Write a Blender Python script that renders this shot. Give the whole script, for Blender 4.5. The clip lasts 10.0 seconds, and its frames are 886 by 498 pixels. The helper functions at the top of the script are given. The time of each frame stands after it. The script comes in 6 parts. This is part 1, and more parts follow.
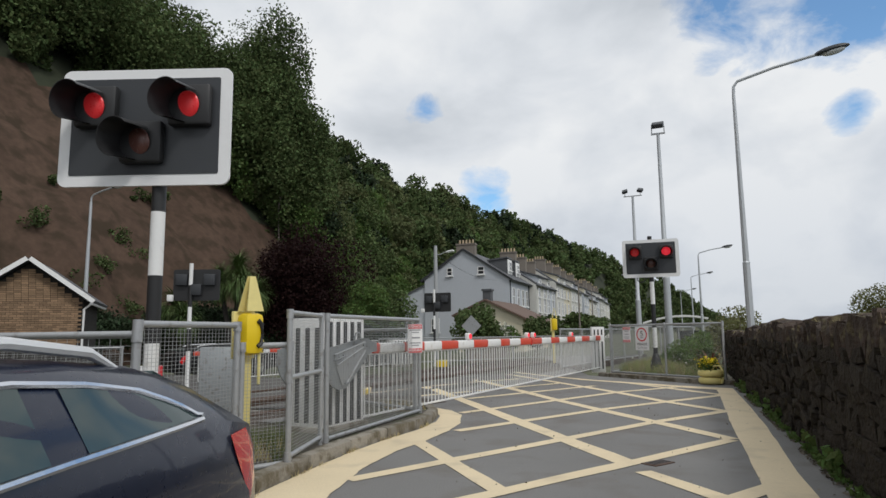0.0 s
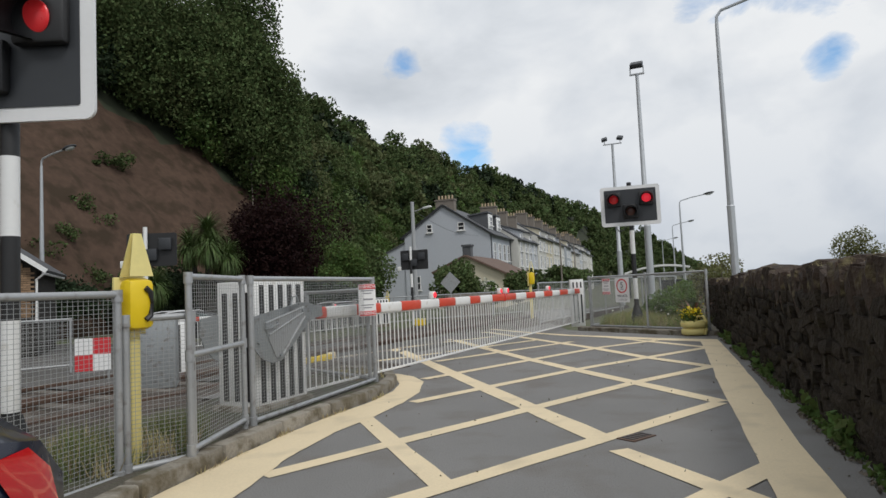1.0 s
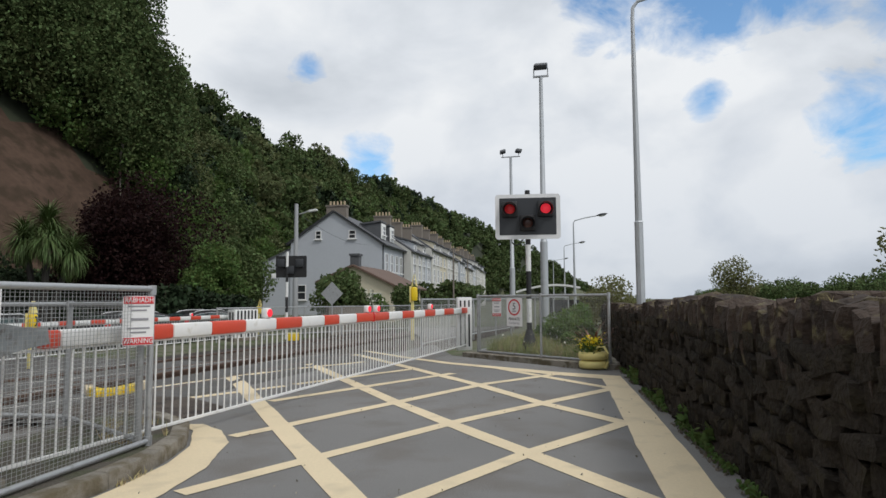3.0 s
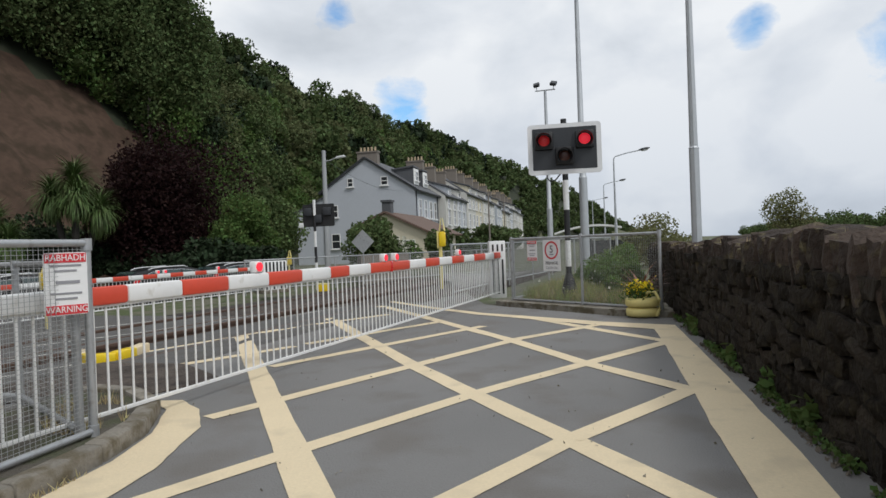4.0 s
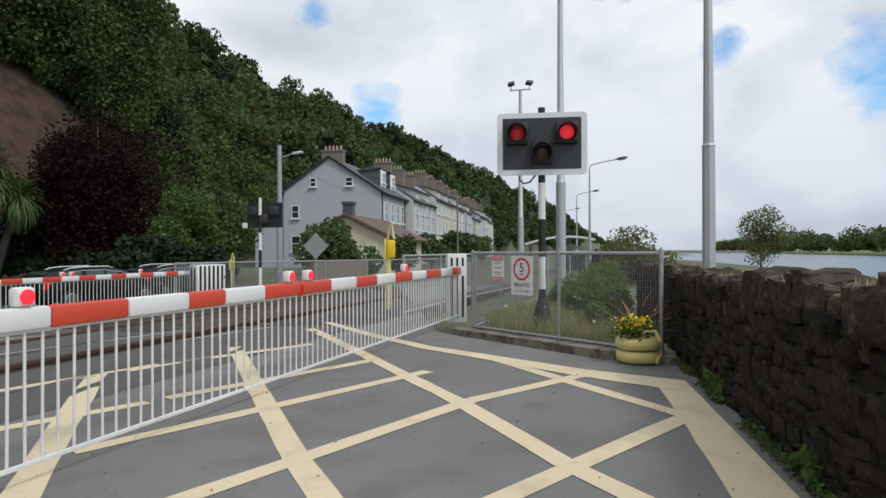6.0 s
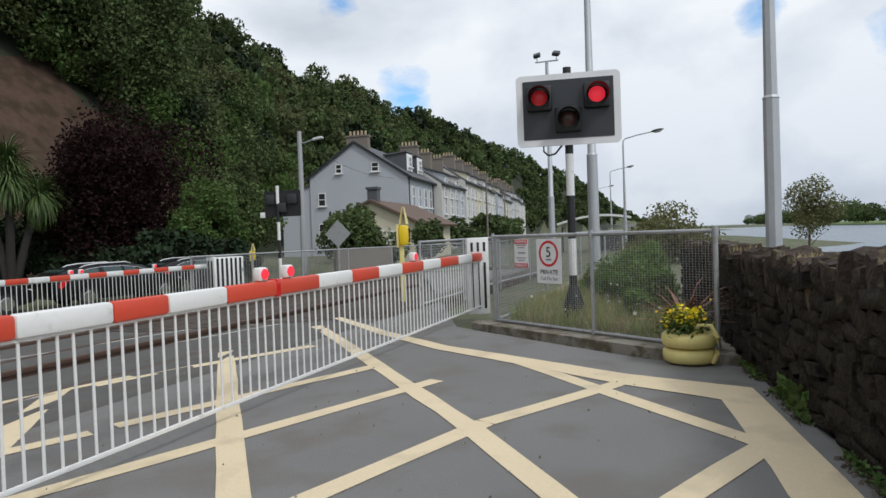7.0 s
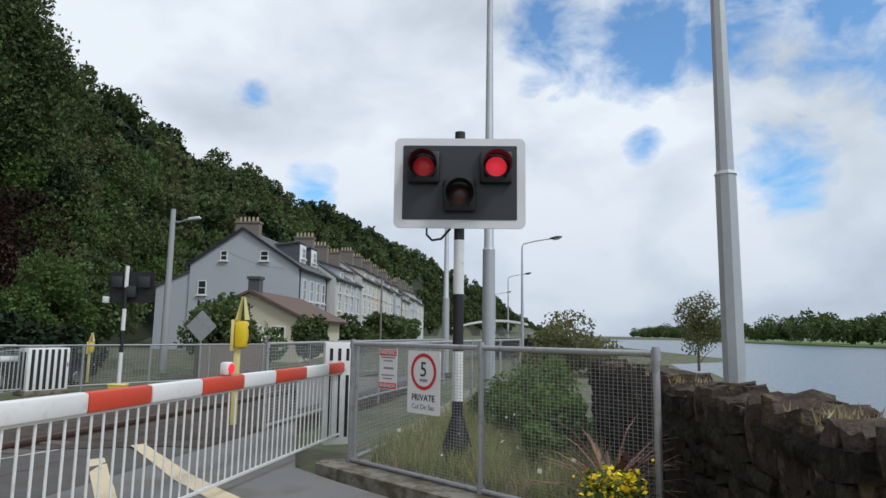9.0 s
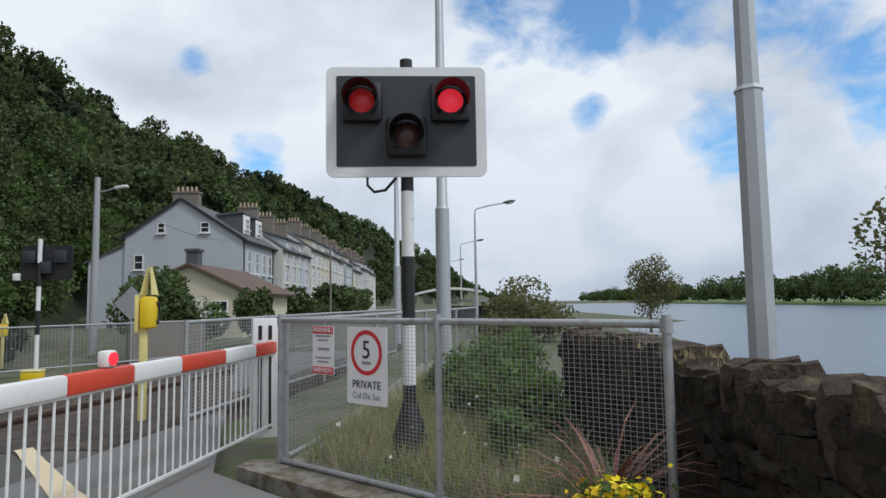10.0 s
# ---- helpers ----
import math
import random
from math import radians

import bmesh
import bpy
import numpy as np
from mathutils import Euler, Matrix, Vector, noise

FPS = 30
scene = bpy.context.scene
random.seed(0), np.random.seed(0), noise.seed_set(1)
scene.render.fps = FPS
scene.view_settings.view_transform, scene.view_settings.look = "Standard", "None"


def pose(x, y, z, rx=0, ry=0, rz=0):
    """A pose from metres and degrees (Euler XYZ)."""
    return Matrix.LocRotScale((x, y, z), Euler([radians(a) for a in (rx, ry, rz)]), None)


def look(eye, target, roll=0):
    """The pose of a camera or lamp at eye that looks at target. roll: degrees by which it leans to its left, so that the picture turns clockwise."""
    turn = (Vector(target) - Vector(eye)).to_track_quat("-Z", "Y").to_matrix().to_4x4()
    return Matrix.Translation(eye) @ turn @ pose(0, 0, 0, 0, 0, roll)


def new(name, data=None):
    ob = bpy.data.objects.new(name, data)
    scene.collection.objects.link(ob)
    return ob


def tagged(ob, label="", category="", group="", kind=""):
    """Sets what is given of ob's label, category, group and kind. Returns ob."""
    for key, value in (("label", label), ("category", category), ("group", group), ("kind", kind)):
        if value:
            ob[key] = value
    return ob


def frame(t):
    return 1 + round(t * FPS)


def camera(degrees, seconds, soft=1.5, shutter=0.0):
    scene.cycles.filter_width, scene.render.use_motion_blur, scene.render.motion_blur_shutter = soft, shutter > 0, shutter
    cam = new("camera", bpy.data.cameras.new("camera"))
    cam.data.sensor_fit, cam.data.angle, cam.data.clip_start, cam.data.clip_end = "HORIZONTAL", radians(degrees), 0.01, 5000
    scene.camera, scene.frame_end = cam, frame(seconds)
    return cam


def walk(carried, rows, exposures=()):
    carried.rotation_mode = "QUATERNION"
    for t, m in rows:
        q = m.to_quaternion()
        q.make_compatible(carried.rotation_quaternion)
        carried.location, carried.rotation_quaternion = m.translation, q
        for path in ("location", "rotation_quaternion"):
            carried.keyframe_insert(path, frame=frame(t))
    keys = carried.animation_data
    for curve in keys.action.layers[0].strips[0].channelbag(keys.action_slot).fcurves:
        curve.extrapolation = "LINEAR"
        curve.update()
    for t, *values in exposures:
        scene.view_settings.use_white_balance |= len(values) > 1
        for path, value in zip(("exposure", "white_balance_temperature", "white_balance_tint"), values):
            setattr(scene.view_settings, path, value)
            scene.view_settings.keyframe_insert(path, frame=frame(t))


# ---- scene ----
cam = camera(69.8, 10.0)
PATH = [
    (0, (0.393, 0.31, 1.179), (0.285, 2.29, 1.444), -0.7),
    (0.5, (0.519, 0.789, 1.22), (0.412, 2.768, 1.49), 0.1),
    (1, (0.716, 1.326, 1.195), (0.655, 3.32, 1.325), -2.7),
    (1.5, (0.792, 1.869, 1.191), (0.692, 3.866, 1.156), -2.4),
    (2, (0.989, 2.486, 1.297), (1.047, 4.484, 1.358), -0.8),
    (2.5, (1.093, 3.128, 1.277), (1.303, 5.11, 1.435), -0.7),
    (2.7, (1.163, 3.378, 1.276), (1.427, 5.354, 1.437), -0.3),
    (3.8, (1.548, 4.755, 1.273), (1.756, 6.743, 1.345), -1.8),
    (4, (1.618, 5.005, 1.272), (1.761, 7.0, 1.261), -2.2),
    (4.5, (1.761, 5.617, 1.318), (1.779, 7.614, 1.206), -1.6),
    (5, (1.924, 6.24, 1.288), (2.055, 8.228, 1.115), -2.4),
    (5.5, (2.064, 6.87, 1.331), (2.145, 8.868, 1.283), -0.4),
    (6, (2.212, 7.472, 1.394), (2.448, 9.458, 1.398), -0.2),
    (6.2, (2.288, 7.706, 1.397), (2.445, 9.699, 1.424), -1.2),
    (7.3, (2.709, 8.990, 1.412), (2.846, 10.985, 1.350), -2.3),
    (7.5, (2.785, 9.224, 1.415), (2.938, 11.217, 1.371), -2.7),
    (8, (3.103, 9.915, 1.454), (3.321, 11.903, 1.452), -3.5),
    (8.5, (3.171, 10.399, 1.486), (3.464, 12.356, 1.781), 1.7),
    (9, (3.35, 10.904, 1.472), (3.789, 12.838, 1.735), 0.8),
    (9.5, (3.479, 11.467, 1.505), (3.946, 13.402, 1.698), 1.2),
    (10, (3.671, 12.078, 1.485), (4.26, 13.982, 1.651), -0.9),
]
walk(cam, [(t, look(eye, target, roll)) for t, eye, target, roll in PATH], [(0, -0.13, 6330, 9), (2.5, -0.1, 6300, 9), (5, -0.06, 6170, 9), (7.5, 0.0, 6120, 9), (8.1, 0.0, 6120, 9), (8.6, -0.05, 5930, 8), (10, -0.09, 5950, 8)])

# ---- world and light ----
world = bpy.data.worlds.new("sky")
scene.world = world
world.use_nodes = True
wn, wl = world.node_tree.nodes, world.node_tree.links
wn.clear()
SUN_EL, SUN_AZ = 48.0, 142.0  # degrees; azimuth clockwise from +y
# directions and half widths (radians) of the blue gaps in the cloud
SKY_GAPS = [(0.37, 0.83, 0.44, 0.10), (0.47, 0.785, 0.43, 0.11), (0.57, 0.717, 0.42, 0.10), (0.67, 0.645, 0.395, 0.11), (0.488, 0.829, 0.28, 0.034), (0.645, 0.727, 0.235, 0.075), (0.76, 0.59, 0.27, 0.08), (-0.079, 0.94, 0.338, 0.036), (0.012, 0.976, 0.212, 0.055)]


def build_sky():
    sky = wn.new("ShaderNodeTexSky")
    sky.sky_type, sky.sun_disc = "NISHITA", False
    sky.sun_elevation, sky.sun_rotation = radians(SUN_EL), radians(SUN_AZ)
    sky.air_density, sky.dust_density, sky.ozone_density = 1.0, 0.6, 1.5
    sky_bg = wn.new("ShaderNodeBackground")
    sky_bg.inputs["Strength"].default_value = 0.15
    tint = wn.new("ShaderNodeMix")
    tint.data_type, tint.blend_type = "RGBA", "MULTIPLY"
    tint.inputs[0].default_value = 1.0
    tint.inputs[7].default_value = (0.80, 1.08, 1.20, 1)
    wl.new(sky.outputs[0], tint.inputs[6])
    wl.new(tint.outputs[2], sky_bg.inputs["Color"])
    co = wn.new("ShaderNodeTexCoord")

    def calc(op, a, b=None, c=None, clamp=False):
        n = wn.new("ShaderNodeMath")
        n.operation, n.use_clamp = op, clamp
        for k, s in enumerate((a, b, c)):
            if s is None:
                continue
            if isinstance(s, (int, float)):
                n.inputs[k].default_value = s
            else:
                wl.new(s, n.inputs[k])
        return n.outputs[0]

    flat = wn.new("ShaderNodeVectorMath")
    flat.operation = "MULTIPLY"
    flat.inputs[1].default_value = (1.0, 1.0, 1.5)
    wl.new(co.outputs["Generated"], flat.inputs[0])

    def cloud(scale, detail, rough, dist=0.0):
        n = wn.new("ShaderNodeTexNoise")
        n.inputs["Scale"].default_value, n.inputs["Detail"].default_value = scale, detail
        n.inputs["Roughness"].default_value, n.inputs["Distortion"].default_value = rough, dist
        wl.new(flat.outputs[0], n.inputs["Vector"])
        return n.outputs[0]

    def ramp(source, *stops):
        n = wn.new("ShaderNodeValToRGB")
        while len(n.color_ramp.elements) < len(stops):
            n.color_ramp.elements.new(0.5)
        for e, (at, c) in zip(n.color_ramp.elements, stops):
            e.position, e.color = at, (*c, 1)
        wl.new(source, n.inputs[0])
        return n.outputs[0]

    # broken cloud: gaps of blue where the sheet thins, ragged by noise
    ragged = calc("MULTIPLY_ADD", cloud(10, 7, 0.58, 0.3), 3.4, -1.85)
    thin = calc("MULTIPLY_ADD", cloud(1.1, 4, 0.5, 0.2), -9.0, 2.2)
    for gx, gy, gz_, width in SKY_GAPS:
        dot = wn.new("ShaderNodeVectorMath")
        dot.operation = "DOT_PRODUCT"
        dot.inputs[1].default_value = Vector((gx, gy, gz_)).normalized()
        wl.new(co.outputs["Generated"], dot.inputs[0])
        near = 1 - math.cos(width)
        thin = calc("MAXIMUM", thin, calc("MULTIPLY_ADD", dot.outputs["Value"], 1 / near, 1 - 1 / near))
    cover = ramp(calc("ADD", thin, ragged), (0.0, (1, 1, 1)), (0.9, (0.05, 0.05, 0.05)))
    shade = ramp(cloud(4.0, 9, 0.5, 0.2), (0.30, (0.66, 0.69, 0.73)), (0.46, (0.85, 0.87, 0.90)), (0.58, (1.0, 1.0, 1.0)))
    # the far cloud bases low over the water are greyer
    height = wn.new("ShaderNodeSeparateXYZ")
    wl.new(co.outputs["Generated"], height.inputs[0])
    base = ramp(height.outputs[2], (0.0, (0.74, 0.77, 0.81)), (0.12, (0.86, 0.88, 0.91)), (0.30, (1.0, 1.0, 1.0)))
    toned = wn.new("ShaderNodeMix")
    toned.data_type, toned.blend_type = "RGBA", "MULTIPLY"
    toned.inputs[0].default_value = 1.0
    wl.new(shade, toned.inputs[6])
    wl.new(base, toned.inputs[7])
    cl = wn.new("ShaderNodeBackground")
    wl.new(toned.outputs[2], cl.inputs["Color"])
    cl.inputs["Strength"].default_value = 0.93
    mixer = wn.new("ShaderNodeMixShader")
    wl.new(cover, mixer.inputs[0])
    wl.new(sky_bg.outputs[0], mixer.inputs[1])
    wl.new(cl.outputs[0], mixer.inputs[2])
    out = wn.new("ShaderNodeOutputWorld")
    wl.new(mixer.outputs[0], out.inputs[0])


build_sky()
sun = new("sun", bpy.data.lights.new("sun", "SUN"))
sun.data.energy, sun.data.angle, sun.data.color = 1.55, radians(12), (1.0, 0.96, 0.90)
_az, _el = radians(SUN_AZ), radians(SUN_EL)
sun.matrix_world = look((math.sin(_az) * math.cos(_el) * 90, math.cos(_az) * math.cos(_el) * 90, math.sin(_el) * 90), (0, 0, 0))

# ---- materials ----


def mat(name, col, rough=0.6, metal=0.0, var=0.18, s1=1.3, s2=28.0, bump=0.15, bdist=0.02, rand=0.0, island=0.0, dirt=None, dirt_at=0.6, spec=0.5, coat=0.0, glow=0.0, thin=0.0):
    """A surface with variation at two scales in world size; rand: per object, island: per loose piece; dirt: a stain colour."""
    m = bpy.data.materials.new(name)
    m.use_nodes = True
    nt = m.node_tree
    b = nt.nodes["Principled BSDF"]
    b.inputs["Roughness"].default_value, b.inputs["Metallic"].default_value = rough, metal
    b.inputs["Specular IOR Level"].default_value, b.inputs["Coat Weight"].default_value = spec, coat
    geo = nt.nodes.new("ShaderNodeNewGeometry")

    def noisy(scale, detail):
        n = nt.nodes.new("ShaderNodeTexNoise")
        n.inputs["Scale"].default_value, n.inputs["Detail"].default_value = scale, detail
        nt.links.new(geo.outputs["Position"], n.inputs["Vector"])
        return n.outputs[0]

    def calc(op, a, b2, c=None):
        n = nt.nodes.new("ShaderNodeMath")
        n.operation = op
        for k, s in enumerate((a, b2, c)):
            if s is None:
                continue
            if isinstance(s, (int, float)):
                n.inputs[k].default_value = s
            else:
                nt.links.new(s, n.inputs[k])
        return n.outputs[0]

    coarse, fine = noisy(s1, 3), noisy(s2, 4)
    value = calc("MULTIPLY_ADD", calc("ADD", coarse, fine), var, 1 - var)
    if rand:
        oi = nt.nodes.new("ShaderNodeObjectInfo")
        value = calc("MULTIPLY", value, calc("MULTIPLY_ADD", oi.outputs["Random"], 2 * rand, 1 - rand))
    if island:
        value = calc("MULTIPLY", value, calc("MULTIPLY_ADD", geo.outputs["Random Per Island"], 2 * island, 1 - island))
    tone = nt.nodes.new("ShaderNodeHueSaturation")
    tone.inputs["Color"].default_value = (*col, 1)
    nt.links.new(value, tone.inputs["Value"])
    if island:
        nt.links.new(calc("MULTIPLY_ADD", geo.outputs["Random Per Island"], 0.05, 0.475), tone.inputs["Hue"])
    colour = tone.outputs[0]
    if dirt:
        mx = nt.nodes.new("ShaderNodeMix")
        mx.data_type = "RGBA"
        rp = nt.nodes.new("ShaderNodeMapRange")
        rp.inputs[1].default_value, rp.inputs[2].default_value = dirt_at - 0.08, dirt_at + 0.08
        nt.links.new(noisy(s1 * 3.1, 6), rp.inputs[0])
        nt.links.new(rp.outputs[0], mx.inputs[0])
        nt.links.new(colour, mx.inputs[6])
        mx.inputs[7].default_value = (*dirt, 1)
        colour = mx.outputs[2]
    nt.links.new(colour, b.inputs["Base Color"])
    rr = calc("MULTIPLY_ADD", fine, 0.2, rough - 0.1)
    nt.links.new(rr, b.inputs["Roughness"])
    if bump:
        bp = nt.nodes.new("ShaderNodeBump")
        bp.inputs["Strength"].default_value, bp.inputs["Distance"].default_value = bump, bdist
        nt.links.new(fine, bp.inputs["Height"])
        nt.links.new(bp.outputs[0], b.inputs["Normal"])
    if thin:
        # leaves let part of the light through
        tr = nt.nodes.new("ShaderNodeBsdfTranslucent")
        nt.links.new(colour, tr.inputs["Color"])
        mixed = nt.nodes.new("ShaderNodeMixShader")
        mixed.inputs[0].default_value = thin
        nt.links.new(b.outputs[0], mixed.inputs[1])
        nt.links.new(tr.outputs[0], mixed.inputs[2])
        nt.links.new(mixed.outputs[0], nt.nodes["Material Output"].inputs[0])
    if glow:
        b.inputs["Emission Color"].default_value, b.inputs["Emission Strength"].default_value = (*col, 1), glow
    return m


def glass_mat(name, col, rough=0.05, spec=0.8, coat=0.6):
    m = bpy.data.materials.new(name)
    m.use_nodes = True
    b = m.node_tree.nodes["Principled BSDF"]
    b.inputs["Base Color"].default_value, b.inputs["Roughness"].default_value = (*col, 1), rough
    b.inputs["Specular IOR Level"].default_value, b.inputs["Coat Weight"].default_value = spec, coat
    return m


ASPHALT = mat("asphalt", (0.182, 0.178, 0.172), 0.85, var=0.42, s1=0.5, s2=75, bump=0.45, dirt=(0.155, 0.144, 0.132), dirt_at=0.58)
PAVING = mat("old_asphalt", (0.10, 0.096, 0.092), 0.9, var=0.4, s1=0.9, s2=70, bump=0.4, dirt=(0.09, 0.085, 0.075), dirt_at=0.55)
YELLOW_LINE = mat("cream_yellow_road_paint", (0.69, 0.575, 0.385), 0.8, var=0.22, s1=0.8, s2=60, bump=0.2, dirt=(0.58, 0.485, 0.33), dirt_at=0.62)
WHITE_LINE = mat("worn_white_road_paint", (0.55, 0.54, 0.50), 0.8, var=0.3, s1=2, s2=50, bump=0.2, dirt=(0.3, 0.29, 0.27), dirt_at=0.55)
CONCRETE = mat("weathered_concrete", (0.25, 0.228, 0.19), 0.9, var=0.45, s1=2, s2=35, bump=0.6, rand=0.2, dirt=(0.12, 0.10, 0.065), dirt_at=0.54)
GALV = mat("galvanised_steel", (0.42, 0.43, 0.44), 0.5, 0.55, var=0.2, s1=4, s2=40, bump=0.05, dirt=(0.3, 0.29, 0.28), dirt_at=0.64)
POLE = mat("grey_galvanised_pole", (0.46, 0.48, 0.50), 0.5, 0.35, var=0.2, s1=3, s2=30, bump=0.05)
WIRE = mat("mesh_wire", (0.36, 0.37, 0.37), 0.55, 0.3, var=0.1, bump=0)
WHITE = mat("white_paint", (0.78, 0.78, 0.77), 0.5, var=0.1, s1=3, s2=20, bump=0.04, dirt=(0.6, 0.58, 0.53), dirt_at=0.68)
SIGNWHITE = mat("reflective_white_sheet", (0.80, 0.80, 0.80), 0.45, var=0.06, bump=0)
RED = mat("red_paint", (0.62, 0.07, 0.035), 0.45, var=0.14, s1=2.5, s2=20, bump=0.04)
SIGNRED = mat("sign_red", (0.60, 0.03, 0.04), 0.45, var=0.05, bump=0)
BLACK = mat("black_paint", (0.018, 0.018, 0.019), 0.5, var=0.2, bump=0.05)
SIGNBLACK = mat("sign_black", (0.02, 0.02, 0.022), 0.5, var=0.05, bump=0)
SIGNGREY = mat("grey_print", (0.28, 0.28, 0.30), 0.5, var=0.05, bump=0)
BOARD = mat("matt_dark_grey_board", (0.034, 0.037, 0.042), 0.5, var=0.25, s1=2, s2=14, bump=0.05)
ARM = mat("dull_grey_painted_steel", (0.30, 0.32, 0.33), 0.45, 0.3, var=0.22, s1=4, s2=25, bump=0.08, dirt=(0.2, 0.19, 0.18), dirt_at=0.62)
YELLOW = mat("bright_yellow_plastic", (0.78, 0.56, 0.012), 0.4, var=0.1, s1=4, s2=20, bump=0.03)
PALEYELLOW = mat("faded_yellow_paint", (0.72, 0.62, 0.24), 0.55, var=0.15, s1=5, s2=25, bump=0.06)
STONE = mat("dark_rubble_stone", (0.030, 0.025, 0.020), 0.95, var=0.95, s1=3.0, s2=22, bump=1.0, bdist=0.05, rand=0.4, dirt=(0.046, 0.039, 0.026), dirt_at=0.60, spec=0.15)
MORTAR = mat("dark_wall_core", (0.028, 0.025, 0.022), 0.95, var=0.5, s1=3, s2=30, bump=0.8)
COPE = mat("mossy_coping_stone", (0.052, 0.036, 0.027), 0.95, var=0.7, s1=3, s2=17, bump=1.0, bdist=0.05, rand=0.35, dirt=(0.13, 0.11, 0.055), dirt_at=0.62)
EARTH = mat("gravel_earth", (0.31, 0.285, 0.235), 0.95, var=0.5, s1=1.4, s2=50, bump=0.7, dirt=(0.17, 0.17, 0.085), dirt_at=0.57)
VERGE = mat("dark_gravel_verge", (0.088, 0.077, 0.062), 0.95, var=0.6, s1=1.4, s2=45, bump=0.8, dirt=(0.07, 0.075, 0.04), dirt_at=0.52)
LAND = mat("rough_ground", (0.13, 0.125, 0.085), 0.95, var=0.5, s1=0.4, s2=12, bump=0.5, dirt=(0.07, 0.09, 0.03), dirt_at=0.5)
MEADOW = mat("green_meadow", (0.12, 0.17, 0.05), 0.95, var=0.4, s1=0.02, s2=0.4, bump=0.2)
BALLAST = mat("brown_ballast", (0.088, 0.070, 0.057), 0.95, var=0.85, s1=1.2, s2=26, bump=1.0, bdist=0.04, dirt=(0.045, 0.035, 0.029), dirt_at=0.55)
RAIL = mat("rusty_rail", (0.12, 0.075, 0.055), 0.55, 0.5, var=0.3, s1=3, s2=40, bump=0.1)
SLEEPER = mat("grey_sleeper", (0.12, 0.105, 0.09), 0.9, var=0.4, s1=2, s2=30, bump=0.3, rand=0.2)
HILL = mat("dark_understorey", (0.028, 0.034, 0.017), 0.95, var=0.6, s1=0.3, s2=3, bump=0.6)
CLIFF = mat("bare_earth_cliff", (0.080, 0.053, 0.039), 0.95, var=0.7, s1=0.25, s2=2.2, bump=1.0, dirt=(0.050, 0.036, 0.025), dirt_at=0.56, spec=0.1)
BARK = mat("bark", (0.13, 0.11, 0.085), 0.9, var=0.4, s1=6, s2=40, bump=0.5)
LEAF = mat("mixed_leaves", (0.086, 0.116, 0.046), 0.75, var=1.45, s1=0.15, s2=0.8, bump=0, island=0.35, spec=0.08, thin=0.22)
LEAF_LIGHT = mat("fresh_green_leaves", (0.105, 0.160, 0.048), 0.65, var=0.95, s1=0.4, s2=2, bump=0, island=0.3, spec=0.12, thin=0.35)
LEAF_OLIVE = mat("olive_leaves", (0.122, 0.140, 0.062), 0.7, var=1.0, s1=0.2, s2=1.5, bump=0, island=0.3, spec=0.1, thin=0.3)
LEAF_DARK = mat("dark_conifer_and_shade_leaves", (0.022, 0.036, 0.016), 0.75, var=0.4, s1=0.3, s2=2, bump=0, island=0.4, spec=0.2)
LEAF_PURPLE = mat("purple_beech_leaves", (0.024, 0.010, 0.010), 0.65, var=0.5, s1=0.5, s2=3, bump=0, island=0.3, spec=0.12, thin=0.3)
LEAF_PALM = mat("strap_leaves", (0.095, 0.14, 0.045), 0.55, var=0.4, s1=1, s2=6, bump=0, island=0.4, spec=0.3)
LEAF_BROWN = mat("red_brown_strap_leaves", (0.24, 0.10, 0.07), 0.6, var=0.3, s1=3, s2=9, bump=0, island=0.4)
NETTLE = mat("bright_nettle_leaves", (0.145, 0.215, 0.06), 0.65, var=0.8, s1=1.5, s2=8, bump=0, island=0.3, spec=0.12, thin=0.45)
LEAF_SHORE = mat("dry_olive_leaves", (0.18, 0.18, 0.08), 0.7, var=0.5, s1=0.5, s2=3, bump=0, island=0.35, spec=0.1, thin=0.45)
GRASS_DULL = mat("dull_grass_blades", (0.15, 0.18, 0.06), 0.75, var=0.4, s1=1.0, s2=6, bump=0, island=0.4, thin=0.25)
GRASS = mat("grass_blades", (0.27, 0.31, 0.10), 0.75, var=0.4, s1=1.0, s2=6, bump=0, island=0.4, thin=0.35)
STRAW = mat("dry_grass", (0.46, 0.38, 0.21), 0.8, var=0.3, s1=1.2, s2=6, bump=0, island=0.35, thin=0.3)
PETAL = mat("yellow_petals", (0.85, 0.66, 0.01), 0.6, var=0.1, bump=0, island=0.12)
WHITE_PETAL = mat("cream_blossom", (0.6, 0.6, 0.5), 0.7, var=0.1, bump=0, island=0.2)
WATER = mat("grey_blue_water", (0.13, 0.165, 0.20), 0.30, var=0.1, s1=0.02, s2=1.6, bump=0.35, spec=0.28)
GREYWALL = mat("pale_grey_render", (0.46, 0.485, 0.525), 0.9, var=0.12, s1=0.3, s2=6, bump=0.1)
CREAM = mat("cream_render", (0.60, 0.55, 0.42), 0.9, var=0.14, s1=0.5, s2=9, bump=0.1)
PALEWALL = mat("off_white_render", (0.58, 0.57, 0.53), 0.9, var=0.2, s1=0.5, s2=9, bump=0.1, rand=0.2)
SLATE = mat("grey_slate", (0.085, 0.088, 0.095), 0.7, var=0.3, s1=1.5, s2=8, bump=0.3)
TILE = mat("brown_roof_tiles", (0.13, 0.085, 0.065), 0.85, var=0.35, s1=1.5, s2=9, bump=0.4)
BRICK = mat("buff_brown_brick", (0.25, 0.165, 0.10), 0.9, var=0.3, s1=4, s2=30, bump=0.3, rand=0.3)
